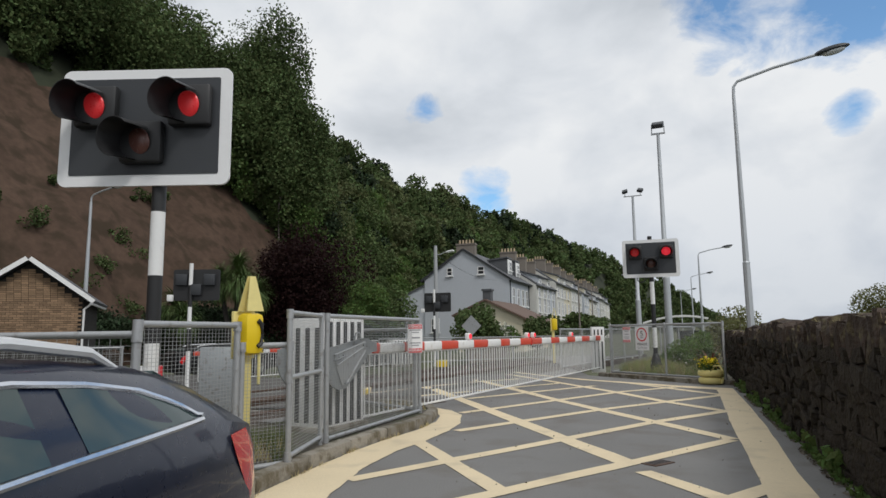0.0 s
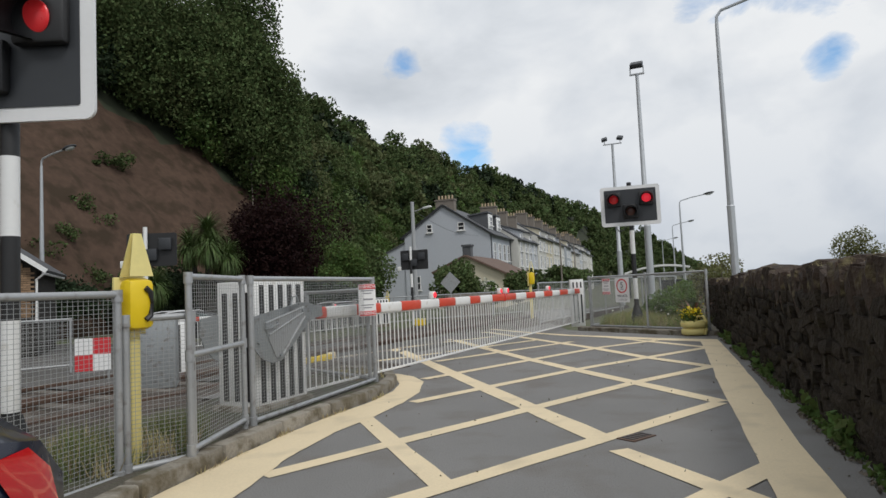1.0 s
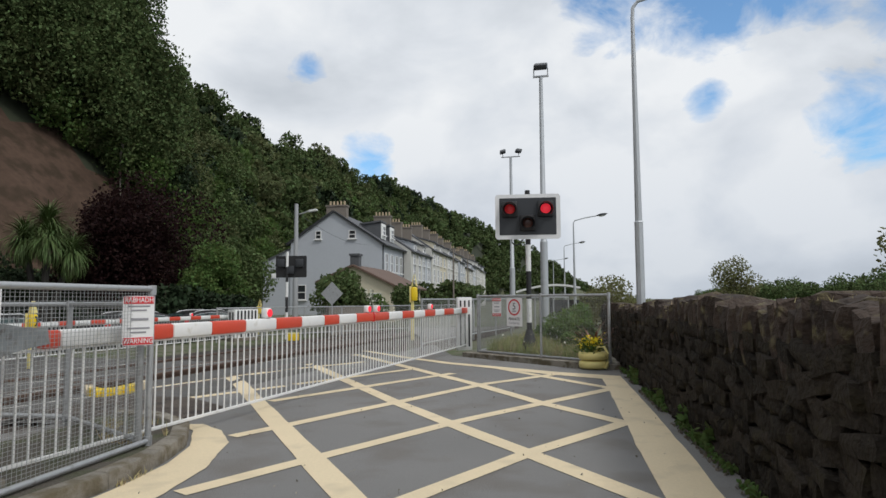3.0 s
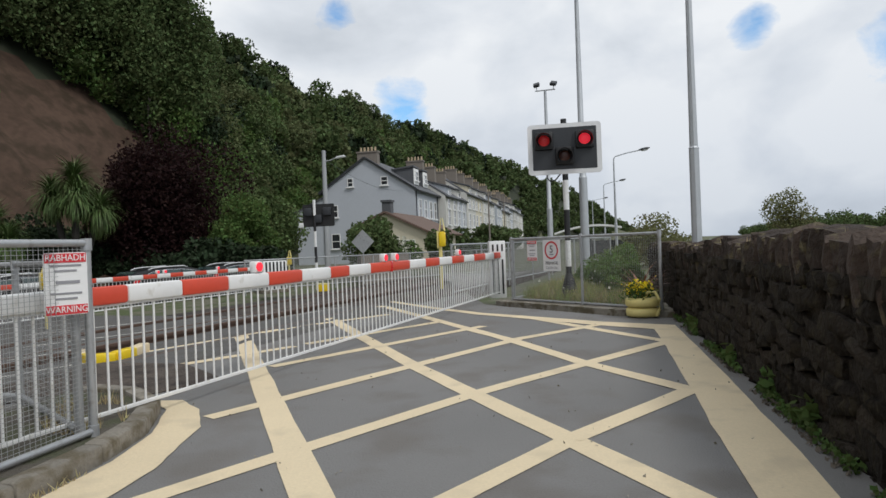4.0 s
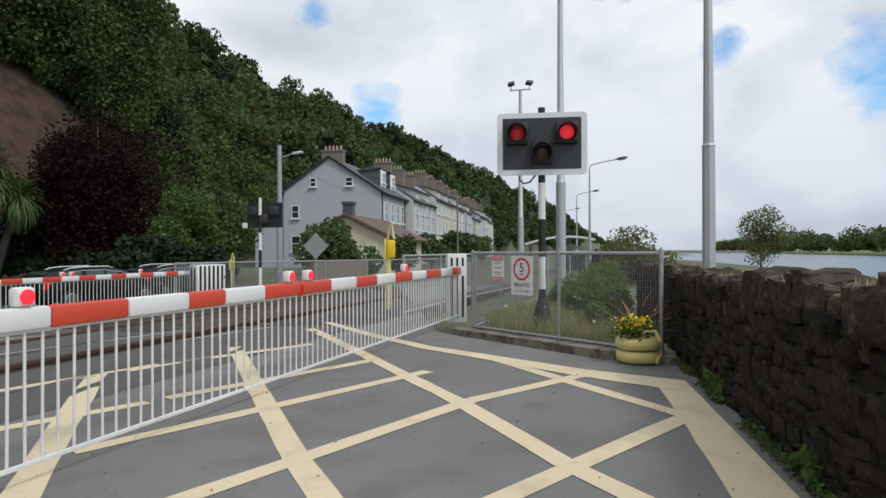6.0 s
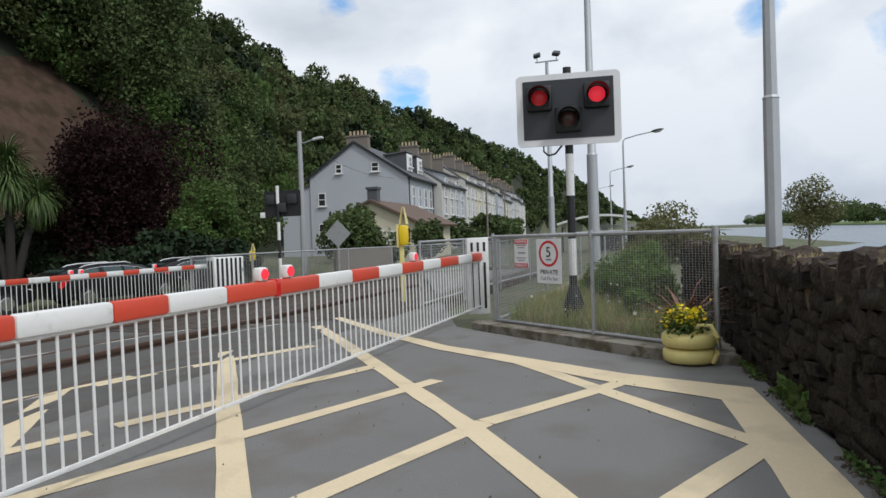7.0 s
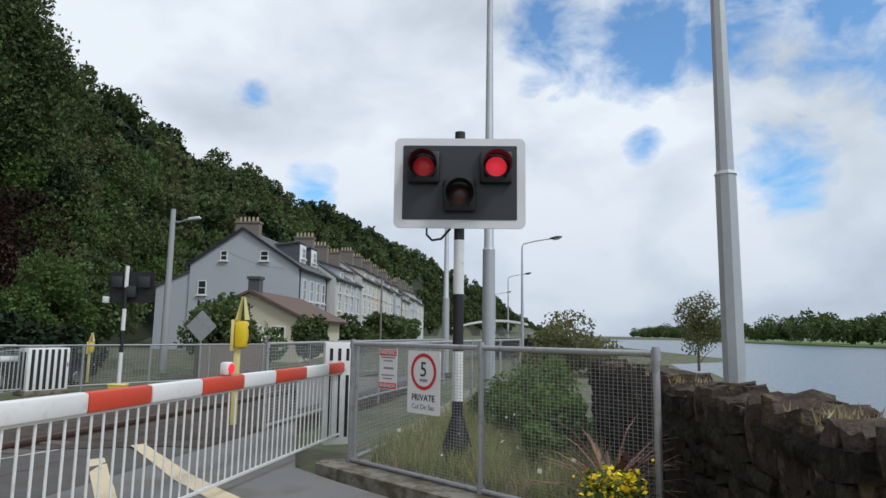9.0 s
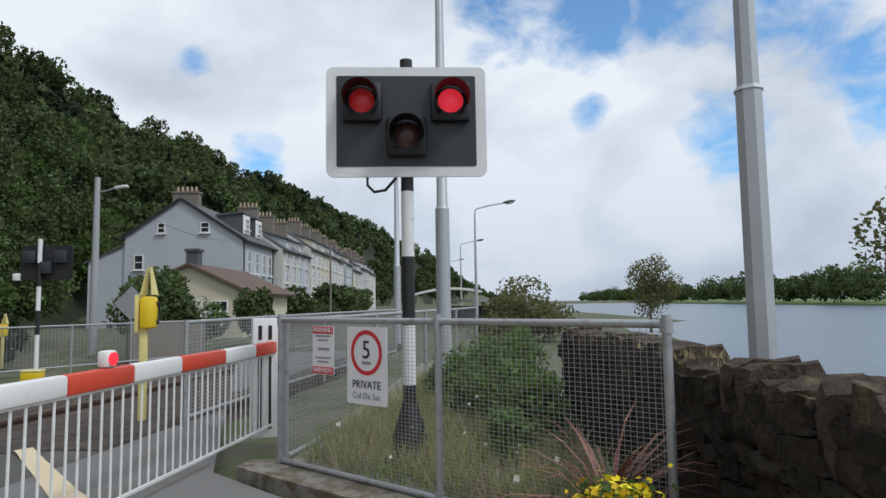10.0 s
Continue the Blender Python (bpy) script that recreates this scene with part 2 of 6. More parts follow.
CHIMNEY = mat("grey_brown_chimney", (0.20, 0.175, 0.15), 0.9, var=0.3, s1=1, s2=12, bump=0.3)
POT = mat("clay_pot", (0.42, 0.33, 0.22), 0.85, var=0.2, bump=0.1)
PANE = glass_mat("window_glass", (0.03, 0.035, 0.04))
CARGLASS = glass_mat("tinted_car_glass", (0.045, 0.068, 0.068), 0.03, 0.5, 0.0)
CARPAINT = mat("dark_blue_car_paint", (0.007, 0.011, 0.028), 0.30, 0.0, var=0.05, bump=0, coat=0.35, spec=0.3)
DARKPAINT = mat("black_car_paint", (0.006, 0.006, 0.007), 0.4, 0.0, var=0.05, bump=0, coat=0.15, spec=0.25)
CHROME = mat("bright_chrome", (0.75, 0.76, 0.78), 0.18, 1.0, var=0.03, bump=0)
SILVER = mat("satin_silver_paint", (0.70, 0.71, 0.72), 0.45, 0.2, var=0.05, bump=0)
RUBBER = mat("black_rubber", (0.02, 0.02, 0.02), 0.85, var=0.2, bump=0.1)
TAIL = mat("red_tail_lens", (0.62, 0.012, 0.016), 0.15, var=0.05, bump=0, coat=1.0)
LIT_RED = mat("lit_red_lens", (1.0, 0.035, 0.06), 0.3, var=0.1, bump=0, glow=0.5)
DIM_RED = mat("fading_red_lens", (0.75, 0.03, 0.035), 0.3, var=0.1, bump=0, glow=0.096)
AMBER = mat("unlit_lens", (0.12, 0.05, 0.04), 0.25, var=0.1, bump=0)
LAMPGLASS = mat("lamp_diffuser", (0.55, 0.56, 0.55), 0.3, var=0.05, bump=0)
SHED = mat("weathered_shelter_roof", (0.36, 0.37, 0.38), 0.7, var=0.15, bump=0.1)

# ---- mesh helpers ----
UD, VD = Vector((0.29, 0.957, 0)), Vector((0.957, -0.29, 0))  # along the shore road, and towards the water


def uv(u, v, z=0.0):
    return UD * u + VD * v + Vector((0, 0, z))


UVM = Matrix(((UD.x, VD.x, 0, 0), (UD.y, VD.y, 0, 0), (0, 0, 1, 0), (0, 0, 0, 1)))


def box(bm, size, at=(0, 0, 0), rot=None, bevel=0.0, taper=1.0):
    r = bmesh.ops.create_cube(bm, size=1.0)
    vs = r["verts"]
    for p in vs:
        k = taper if p.co.z > 0 else 1.0
        p.co = Vector((p.co.x * size[0] * k, p.co.y * size[1] * k, p.co.z * size[2]))
    if bevel:
        es = list({e for p in vs for e in p.link_edges})
        vs = list({p for g in bmesh.ops.bevel(bm, geom=es, offset=bevel, segments=2, affect="EDGES", profile=0.5)["verts"] for p in (g,)} | {p for p in vs if p.is_valid})
    m = Matrix.Translation(at) @ (rot.to_4x4() if rot else Matrix())
    for p in vs:
        p.co = m @ p.co
    return bm


def cyl(bm, r1, r2, a, b, seg=16, caps=True):
    a, b = Vector(a), Vector(b)
    d = b - a
    m = Matrix.Translation((a + b) / 2) @ d.to_track_quat("Z", "Y").to_matrix().to_4x4()
    bmesh.ops.create_cone(bm, cap_ends=caps, segments=seg, radius1=r1, radius2=r2, depth=d.length, matrix=m)
    return bm


def tube(bm, pts, r, seg=10):
    """A pipe along points; r is one radius or one for each point."""
    pts = [Vector(p) for p in pts]
    rs = r if isinstance(r, (list, tuple)) else [r] * len(pts)
    rings = []
    for i, p in enumerate(pts):
        d = (pts[min(i + 1, len(pts) - 1)] - pts[max(i - 1, 0)]).normalized()
        q = d.to_track_quat("Z", "Y")
        rings.append([bm.verts.new(p + q @ Vector((math.cos(k * math.tau / seg) * rs[i], math.sin(k * math.tau / seg) * rs[i], 0))) for k in range(seg)])
    for a, b in zip(rings, rings[1:]):
        for k in range(seg):
            f = bm.faces.new((a[k], a[(k + 1) % seg], b[(k + 1) % seg], b[k]))
            f.smooth = True
    bm.faces.new(rings[0][::-1])
    bm.faces.new(rings[-1])
    return bm


def slab(bm, poly, z0, z1):
    """A plate with the outline poly, from z0 up to z1."""
    lo = [bm.verts.new((x, y, z0)) for x, y in poly]
    hi = [bm.verts.new((x, y, z1)) for x, y in poly]
    bm.faces.new(hi)
    bm.faces.new(lo[::-1])
    for i in range(len(poly)):
        j = (i + 1) % len(poly)
        bm.faces.new((lo[i], lo[j], hi[j], hi[i]))
    bmesh.ops.recalc_face_normals(bm, faces=bm.faces[:])
    return bm


def plate(bm, poly, y0, y1):
    """A plate standing upright: outline in x and z, thickness along y."""
    a = [bm.verts.new((x, y0, z)) for x, z in poly]
    b = [bm.verts.new((x, y1, z)) for x, z in poly]
    bm.faces.new(a)
    bm.faces.new(b[::-1])
    for i in range(len(poly)):
        j = (i + 1) % len(poly)
        bm.faces.new((a[j], a[i], b[i], b[j]))
    bmesh.ops.recalc_face_normals(bm, faces=bm.faces[:])
    return bm


def rounded(w, h, r, x0=0.0, z0=0.0, n=5):
    pts = []
    for cx, cz, a0 in ((w / 2 - r, h / 2 - r, 0), (-w / 2 + r, h / 2 - r, 90), (-w / 2 + r, -h / 2 + r, 180), (w / 2 - r, -h / 2 + r, 270)):
        for k in range(n + 1):
            a = radians(a0 + 90 * k / n)
            pts.append((x0 + cx + r * math.cos(a), z0 + cz + r * math.sin(a)))
    return pts


def mesh_of(name, bm, material, smooth=None):
    me = bpy.data.meshes.new(name)
    bm.to_mesh(me)
    bm.free()
    for m in material if isinstance(material, (list, tuple)) else [material]:
        me.materials.append(m)
    if smooth:
        me.polygons.foreach_set("use_smooth", [True] * len(me.polygons))
        me.set_sharp_from_angle(angle=radians(smooth))
    return me


def part(name, bm, material, parent, label="", smooth=40, at=None):
    ob = new(name, bm if isinstance(bm, bpy.types.Mesh) else mesh_of(name, bm, material, smooth))
    ob.parent = parent
    if at is not None:
        ob.matrix_basis = at
    if label:
        tagged(ob, label)
    return ob


def thing(name, m, label, category, group="", kind=""):
    ob = new(name)
    ob.empty_display_size = 0.2
    ob.matrix_basis = m
    return tagged(ob, label, category, group, kind)


def solid(name, bm, material, label, category="", kind="structure", smooth=40, group=""):
    return tagged(new(name, mesh_of(name, bm, material, smooth)), label, category, group, kind)


def B():
    return bmesh.new()


def facing(x, y, z, dx, dy):
    """A pose whose x axis runs along (dx, dy)."""
    return Matrix.Translation((x, y, z)) @ Matrix.Rotation(math.atan2(dy, dx), 4, "Z")


def raw_mesh(name, co, faces_n, material, normals=None):
    """A mesh of loose polygons of faces_n corners each, from an array of corner places."""
    me = bpy.data.meshes.new(name)
    n = len(co) // faces_n
    me.vertices.add(len(co))
    me.vertices.foreach_set("co", np.asarray(co, np.float32).ravel())
    me.loops.add(n * faces_n)
    me.loops.foreach_set("vertex_index", np.arange(n * faces_n, dtype=np.int32))
    me.polygons.add(n)
    me.polygons.foreach_set("loop_start", np.arange(n, dtype=np.int32) * faces_n)
    me.update()
    me.validate()
    me.materials.append(material)
    return me


RNG = np.random.default_rng(7)


def leaves(centres, size, droop=0.3, aspect=0.6):
    """Small pointed leaf clumps (four corners each) at the given places."""
    n = len(centres)
    a = RNG.normal(size=(n, 3))
    a /= np.linalg.norm(a, axis=1)[:, None]
    b = RNG.normal(size=(n, 3))
    b[:, 2] *= 1 - droop
    b -= (a * b).sum(1)[:, None] * a
    b /= np.linalg.norm(b, axis=1)[:, None]
    s = (size * RNG.uniform(0.6, 1.4, n))[:, None]
    c = np.stack([centres - a * s, centres + b * s * aspect + a * s * 0.1, centres + a * s, centres - b * s * aspect + a * s * 0.15], 1)
    return c.reshape(-1, 3)


def crown(n, centre, radii, lobes=9, shell=0.55, low=-0.6):
    """Places for leaves on the skins of several overlapping lobes: an uneven crown with gaps."""
    centre, radii = np.array(centre, float), np.array(radii, float)
    d = RNG.normal(size=(lobes, 3))
    d /= np.linalg.norm(d, axis=1)[:, None]
    d[:, 2] = np.clip(d[:, 2], low, 1)
    lc = d * RNG.uniform(0.35, 0.75, (lobes, 1))
    lr = RNG.uniform(0.28, 0.5, lobes)
    k = RNG.integers(0, lobes, n)
    q = RNG.normal(size=(n, 3))
    q /= np.linalg.norm(q, axis=1)[:, None]
    rad = lr[k] * (shell + (1 - shell) * RNG.uniform(0, 1, n) ** 0.5) * RNG.uniform(0.85, 1.15, n)
    return centre + (lc[k] + q * rad[:, None]) * radii


def tree(name, at, height, spread, material, label, n=5000, leaf=0.14, trunk=0.12, clear=0.3, lobes=12, category="tree", lean=0.0, group=""):
    root = thing(name, pose(at[0], at[1], at[2] + gz(at[0], at[1])), label, category, group)
    bm = B()
    top = height * 0.8
    if trunk:
        tube(bm, [(0, 0, -0.1), (lean * 0.3, 0.02 * height, height * 0.35), (lean, -0.01 * height, top)], [trunk, trunk * 0.7, trunk * 0.2], 8)
        for k in range(7):
            a, z = k * 2.4, height * (clear + 0.07 * k)
            s = spread * 0.65
            tube(bm, [(lean * 0.5, 0, z), (math.cos(a) * s * 0.5, math.sin(a) * s * 0.5, z + 0.10 * height), (math.cos(a) * s, math.sin(a) * s, z + 0.17 * height)], [trunk * 0.4, trunk * 0.25, trunk * 0.08], 5)
        part("trunk", bm, BARK, root)
    else:
        bm.free()
    lo = height * clear
    pts = crown(n, (lean, 0, (lo + height) / 2), (spread, spread, (height - lo) / 2 * 1.05), lobes)
    pts[:, 2] = np.maximum(pts[:, 2], 0.05)
    part("crown", raw_mesh("crown", leaves(pts, leaf), 4, material), None, root)
    return root


def words(text, size, material, parent, at, name="lettering", align="CENTER", squeeze=1.0):
    cu = bpy.data.curves.new("t", "FONT")
    cu.body, cu.size, cu.extrude, cu.align_x, cu.align_y, cu.resolution_u = text, size, 0.0012, align, "CENTER", 3
    tmp = new("t", cu)
    me = bpy.data.meshes.new_from_object(tmp.evaluated_get(bpy.context.evaluated_depsgraph_get()))
    bpy.data.objects.remove(tmp)
    me.materials.clear()
    me.materials.append(material)
    # letters stand upright and face -y
    me.transform(Matrix.Diagonal((squeeze, 1, 1, 1)))
    me.transform(Matrix.Rotation(radians(90), 4, "X"))
    ob = new(name, me)
    ob.parent, ob.matrix_basis = parent, Matrix.Translation(at)
    return ob

# ---- ground, hill, water ----
U_AT = [-60, 0, 20, 40, 55, 65, 75, 85, 104, 120, 145, 200, 320, 450, 600, 700, 900]
FOOT = [-24, -27, -30, -30, -29.4, -29, -28.5, -28, -28, -28, -28, -28, -28, -12, 25, 62, 90]
CREST = [-52, -54, -57, -57, -55, -54, -53, -52, -52, -52, -52, -52, -52, -36, -2, 40, 80]
TOP = [30, 32, 34, 35, 33.5, 30, 27.5, 26.5, 27, 26.5, 30, 32, 40, 43, 34, 3, 0]
BD = Vector((0.4595, 1.0, 0)).normalized()  # along the barrier and the tracks
BN = Vector((-BD.y, BD.x, 0))
B0 = Vector((0.457, 12.0, 0))


def dip(off):
    """The crossing falls away across the tracks."""
    return -0.35 * min(max((off - 2.0) / 5.0, 0.0), 1.0)


def gz(x, y):
    """Ground height beyond the barrier line."""
    p = Vector((x, y, 0))
    return dip((p - B0).dot(BN)) * (1 - min(max((p.dot(UD) - 39) / 8, 0.0), 1.0))


def hill_at(u, v):
    foot, crest, top = np.interp(u, U_AT, FOOT), np.interp(u, U_AT, CREST), np.interp(u, U_AT, TOP)
    s = (foot - v) / (foot - crest)
    return top * np.clip(s, 0, 1) ** 0.85, s


def ramp_z(y):
    """The lane climbs gently to the crossing."""
    t = min(max((5.0 - y) / 3.5, 0.0), 1.0)
    return -0.25 * t * t * (3 - 2 * t)


def bare(u, s):
    return u < 50 and 0.0 < s < 0.66 - (u - 16) / 34 * 0.48


def ground_sheet():
    us = list(range(-60, 8, 4)) + [8 + 1.5 * k for k in range(26)] + list(range(50, 130, 4)) + list(range(130, 330, 12)) + list(range(330, 1000, 40))
    vs = [-400, -200, -120, -90, -75, -66] + [-60, -57, -54, -51, -48] + [-46 + 1.5 * k for k in range(15)] + [-23, -20, -15, -10, -5, 0, 1.2, 2.5, 6, 10, 14, 20, 60, 100, 140, 180]
    bm = B()
    rows = []
    for u in us:
        row = []
        for v in vs:
            z, s = hill_at(u, v)
            z = float(z)
            w = uv(u, v)
            if s > 0.02:
                z += 1.2 * noise.noise(Vector((u * 0.13, v * 0.13, 0)))
                if bare(u, s):
                    z += 1.5 * noise.fractal(Vector((u * 0.30, v * 0.22, 2.0)), 0.9, 2.1, 4)
            else:
                off = (w - B0).dot(BN)
                z = -0.04 + ramp_z(w.y) * (1 if v > -9 else 0.4) + gz(w.x, w.y) - (0.2 if 1 < off < 24 and u < 40 else 0)
                edge = 6 + max(u - 15, 0) * 0.15
                if v > edge and u < 560:
                    z -= min((v - edge) * 0.6, 4.0)
                elif v > 2.0 and u < 560:
                    z -= 0.25
            row.append(bm.verts.new(uv(u, v, z)))
        rows.append(row)
    for i, (a, b) in enumerate(zip(rows, rows[1:])):
        for k in range(len(vs) - 1):
            f = bm.faces.new((a[k], a[k + 1], b[k + 1], b[k]))
            u, v = (us[i] + us[i + 1]) / 2, (vs[k] + vs[k + 1]) / 2
            s = hill_at(u, v)[1]
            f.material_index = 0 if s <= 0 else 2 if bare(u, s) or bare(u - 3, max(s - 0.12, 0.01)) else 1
            f.smooth = True
    bmesh.ops.recalc_face_normals(bm, faces=bm.faces[:])
    return bm


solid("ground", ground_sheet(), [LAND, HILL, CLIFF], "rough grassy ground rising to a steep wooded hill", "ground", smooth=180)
bm = B()
slab(bm, [(-900, -900), (3000, -900), (3000, 3200), (-900, 3200)], -2.4, -1.8)
solid("water", bm, WATER, "calm grey-blue estuary water", "water")
bm = B()
far_side = [uv(60, 128), uv(450, 152), uv(900, 205), uv(1500, 300), uv(1500, 700), uv(60, 700)]
slab(bm, [(p.x, p.y) for p in far_side], -2.5, -1.2)
solid("far_shore", bm, MEADOW, "low grassy far shore across the water", "shore")

# ---- road, markings, kerb ----
bm = B()
ys = [-8 + 0.75 * k for k in range(55)]
rows = []
for y in ys:
    xr = 1.42 / 0.957 + 0.303 * y + 0.25
    if y > 14.6:
        xr = max(5.55 - (y - 14.6) * 0.60, 3.4)
    xl = -3.6 if y < 3.4 else float(np.interp(y, [3.4, 6.0, 8.5], [-1.75, -1.3, -0.6])) if y < 9 else 0.457 + 0.4595 * (y - 12) - 1.9
    rows.append([bm.verts.new((xl + (xr - xl) * k / 8, y, ramp_z(y))) for k in range(9)])
for a, b in zip(rows, rows[1:]):
    for k in range(8):
        bm.faces.new((a[k], a[k + 1], b[k + 1], b[k]))
road = solid("road", bm, ASPHALT, "grey asphalt lane with worn patches", "road", smooth=180)


def line(a, b, w, material=YELLOW_LINE, name="yellow_line", z=0.005):
    a, b = Vector((*a, 0)), Vector((*b, 0))
    n = Vector((-(b - a).y, (b - a).x, 0)).normalized() * w / 2
    m = max(int((b - a).length / 0.5), 1)
    bm = B()
    pts = []
    for k in range(m + 1):
        p = a.lerp(b, k / m)
        # slightly ragged hand-laid edges
        j = [0.010 * noise.noise(Vector((p.x * 3, p.y * 3, s))) for s in (2.0, 9.0)]
        pts.append([bm.verts.new((q.x, q.y, ramp_z(q.y) + gz(q.x, q.y) + z)) for q in (p + n * (1 + j[0] / w * 4), p - n * (1 + j[1] / w * 4))])
    for p, q in zip(pts, pts[1:]):
        bm.faces.new((p[0], p[1], q[1], q[0]))
    bmesh.ops.recalc_face_normals(bm, faces=bm.faces[:])
    for f in bm.faces:
        if f.normal.z < 0:
            f.normal_flip()
    return part(name, bm, material, road, smooth=180)


def band(outer, inner, z=0.007, name="yellow_border"):
    bm = B()
    def even(pts):
        return [Vector(p).lerp(Vector(q), k / 8) for p, q in zip(pts, pts[1:]) for k in range(8)] + [Vector(pts[-1])]

    def ragged(p, seed):
        return 0.016 * noise.noise(Vector((p.x * 5, p.y * 5, seed)))

    a = [bm.verts.new((p.x + ragged(p, 1.0), p.y, ramp_z(p.y) + z)) for p in even(outer)]
    b = [bm.verts.new((p.x + ragged(p, 6.0), p.y, ramp_z(p.y) + z)) for p in even(inner)]
    for i in range(len(a) - 1):
        f = bm.faces.new((a[i], a[i + 1], b[i + 1], b[i]))
        f.normal_update()
        if f.normal.z < 0:
            f.normal_flip()
    return part(name, bm, YELLOW_LINE, road, smooth=180)


# lines slanting one way
line((0.55, 5.25), (-0.36, 7.65), 0.17)
line((0.66, 4.95), (2.0, 1.4), 0.17)
line((2.13, 5.0), (1.76, 5.98), 0.17)
line((1.72, 6.3), (-0.93, 15.35), 0.22)
line((3.13, 7.6), (1.76, 11.71), 0.19)
line((1.76, 11.71), (0.26, 17.1), 0.19)
line((4.0, 10.05), (3.49, 11.47), 0.18, z=0.006)
line((3.49, 11.47), (3.07, 13.16), 0.18, z=0.006)
line((3.07, 13.16), (1.15, 19.2), 0.18, z=0.006)
line((4.95, 12.2), (3.80, 15.5), 0.17)
line((2.15, 5.0), (2.9, 3.4), 0.17)
# lines slanting the other way
for a, b in (((0.1, 8.28), (2.23, 10.38)), ((2.23, 10.38), (4.86, 12.5)), ((0.1, 10.06), (3.18, 13.3)), ((3.18, 13.3), (4.55, 14.27)), ((0.17, 12.16), (2.9, 14.75)), ((0.32, 13.75), (2.3, 15.6)), ((-0.70, 5.66), (2.68, 9.0)), ((2.68, 9.0), (4.06, 10.15)), ((-0.15, 4.66), (3.10, 7.56)), ((1.0, 4.05), (2.66, 5.50)), ((-0.75, 4.95), (0.1, 4.75)), ((-0.6, 15.4), (1.4, 17.1)), ((-1.6, 12.0), (0.2, 13.6)), ((-2.4, 14.0), (-0.4, 15.8))):
    line(a, b, 0.165, z=0.0055)
band([(1.55, 1.2), (2.12, 3.0), (3.02, 5.95), (3.88, 8.49), (4.60, 10.75), (5.55, 13.85)], [(1.18, 1.2), (1.76, 3.1), (2.70, 6.0), (3.50, 8.6), (4.2, 10.7), (5.12, 13.55)])
band([(5.55, 13.85), (4.74, 14.57), (3.82, 15.76), (3.14, 16.6), (2.35, 18.07), (1.5, 20.0)], [(5.12, 13.55), (4.52, 14.22), (3.66, 15.48), (2.98, 16.4), (2.2, 17.9), (1.36, 19.9)])
band([(-1.53, 3.2), (-1.42, 4.2), (-1.29, 5.2), (-1.11, 6.1), (-0.90, 6.95), (-0.64, 7.75), (-0.36, 8.45), (-0.21, 9.1), (-0.19, 9.7), (-0.34, 10.4), (-0.6, 10.75)], [(-0.95, 3.2), (-0.78, 4.2), (-0.74, 5.2), (-0.66, 6.1), (-0.48, 6.9), (-0.22, 7.55), (-0.02, 8.2), (0.12, 8.9), (0.12, 9.8), (-0.06, 10.35), (-0.32, 10.72)])
# white crossing edge lines beyond the barrier
for a, b in (((-3.4, 13.0), (-0.9, 15.2)), ((-4.6, 15.5), (1.0, 21.0)), ((-5.6, 17.5), (0.2, 23.0)), ((-6.6, 19.5), (-1.2, 24.6))):
    line(a, b, 0.10, WHITE_LINE, "white_line")

KERB = [(-1.52, 3.2), (-1.42, 4.2), (-1.30, 5.2), (-1.13, 6.1), (-0.93, 6.95), (-0.67, 7.75), (-0.40, 8.45), (-0.25, 9.1), (-0.22, 9.7), (-0.36, 10.35), (-0.72, 10.85), (-1.25, 11.1)]


def kerb_stone(k):
    a, b = Vector((*KERB[k], 0)), Vector((*KERB[k + 1], 0))
    d = b - a
    bm = B()
    box(bm, (d.length - 0.012, 0.14, 0.26), bevel=0.022)
    for p in bm.verts:
        p.co += Vector([0.010 * noise.noise(p.co * 9 + Vector((k * 3.1, c, 0))) for c in (0, 5, 9)])
    n = Vector((-d.y, d.x, 0)).normalized() * 0.07
    mid = (a + b) / 2 + n
    return bm, facing(mid.x, mid.y, ramp_z(mid.y) - 0.01, d.x, d.y)


kerb = thing("kerb", pose(0, 0, 0), "weathered concrete kerb stones with moss in the joints", "kerb", kind="structure")
for k in range(len(KERB) - 1):
    bm, m = kerb_stone(k)
    part("kerb_stone", bm, CONCRETE, kerb, at=m)
verge = B()
inner = [(x - 0.12, y) for x, y in KERB]
slab(verge, inner + [(-1.45, 10.6), (-2.0, 9.05), (-3.1, 6.6), (-4.4, 3.8), (-4.4, 3.2)], -0.3, 0.085)
solid("verge", verge, VERGE, "gravelly verge with weeds behind the kerb", "verge")

# low concrete upstand under the mesh fence, and a footway in front of it
bm = B()
slab(bm, [(3.72, 18.25), (3.60, 18.02), (5.42, 15.20), (5.95, 14.75), (6.0, 15.2), (5.60, 15.6), (4.05, 18.15)], -0.1, 0.085)
solid("kerb_by_fence", bm, CONCRETE, "low concrete kerb under the mesh fence", "kerb")
bm = B()
slab(bm, [(4.0, 18.15), (5.65, 15.5), (6.1, 15.1), (7.2, 18.6), (9.5, 26), (7.8, 27)], -0.1, 0.075)
solid("verge_by_fence", bm, EARTH, "weedy gravel verge behind the mesh fence", "verge")

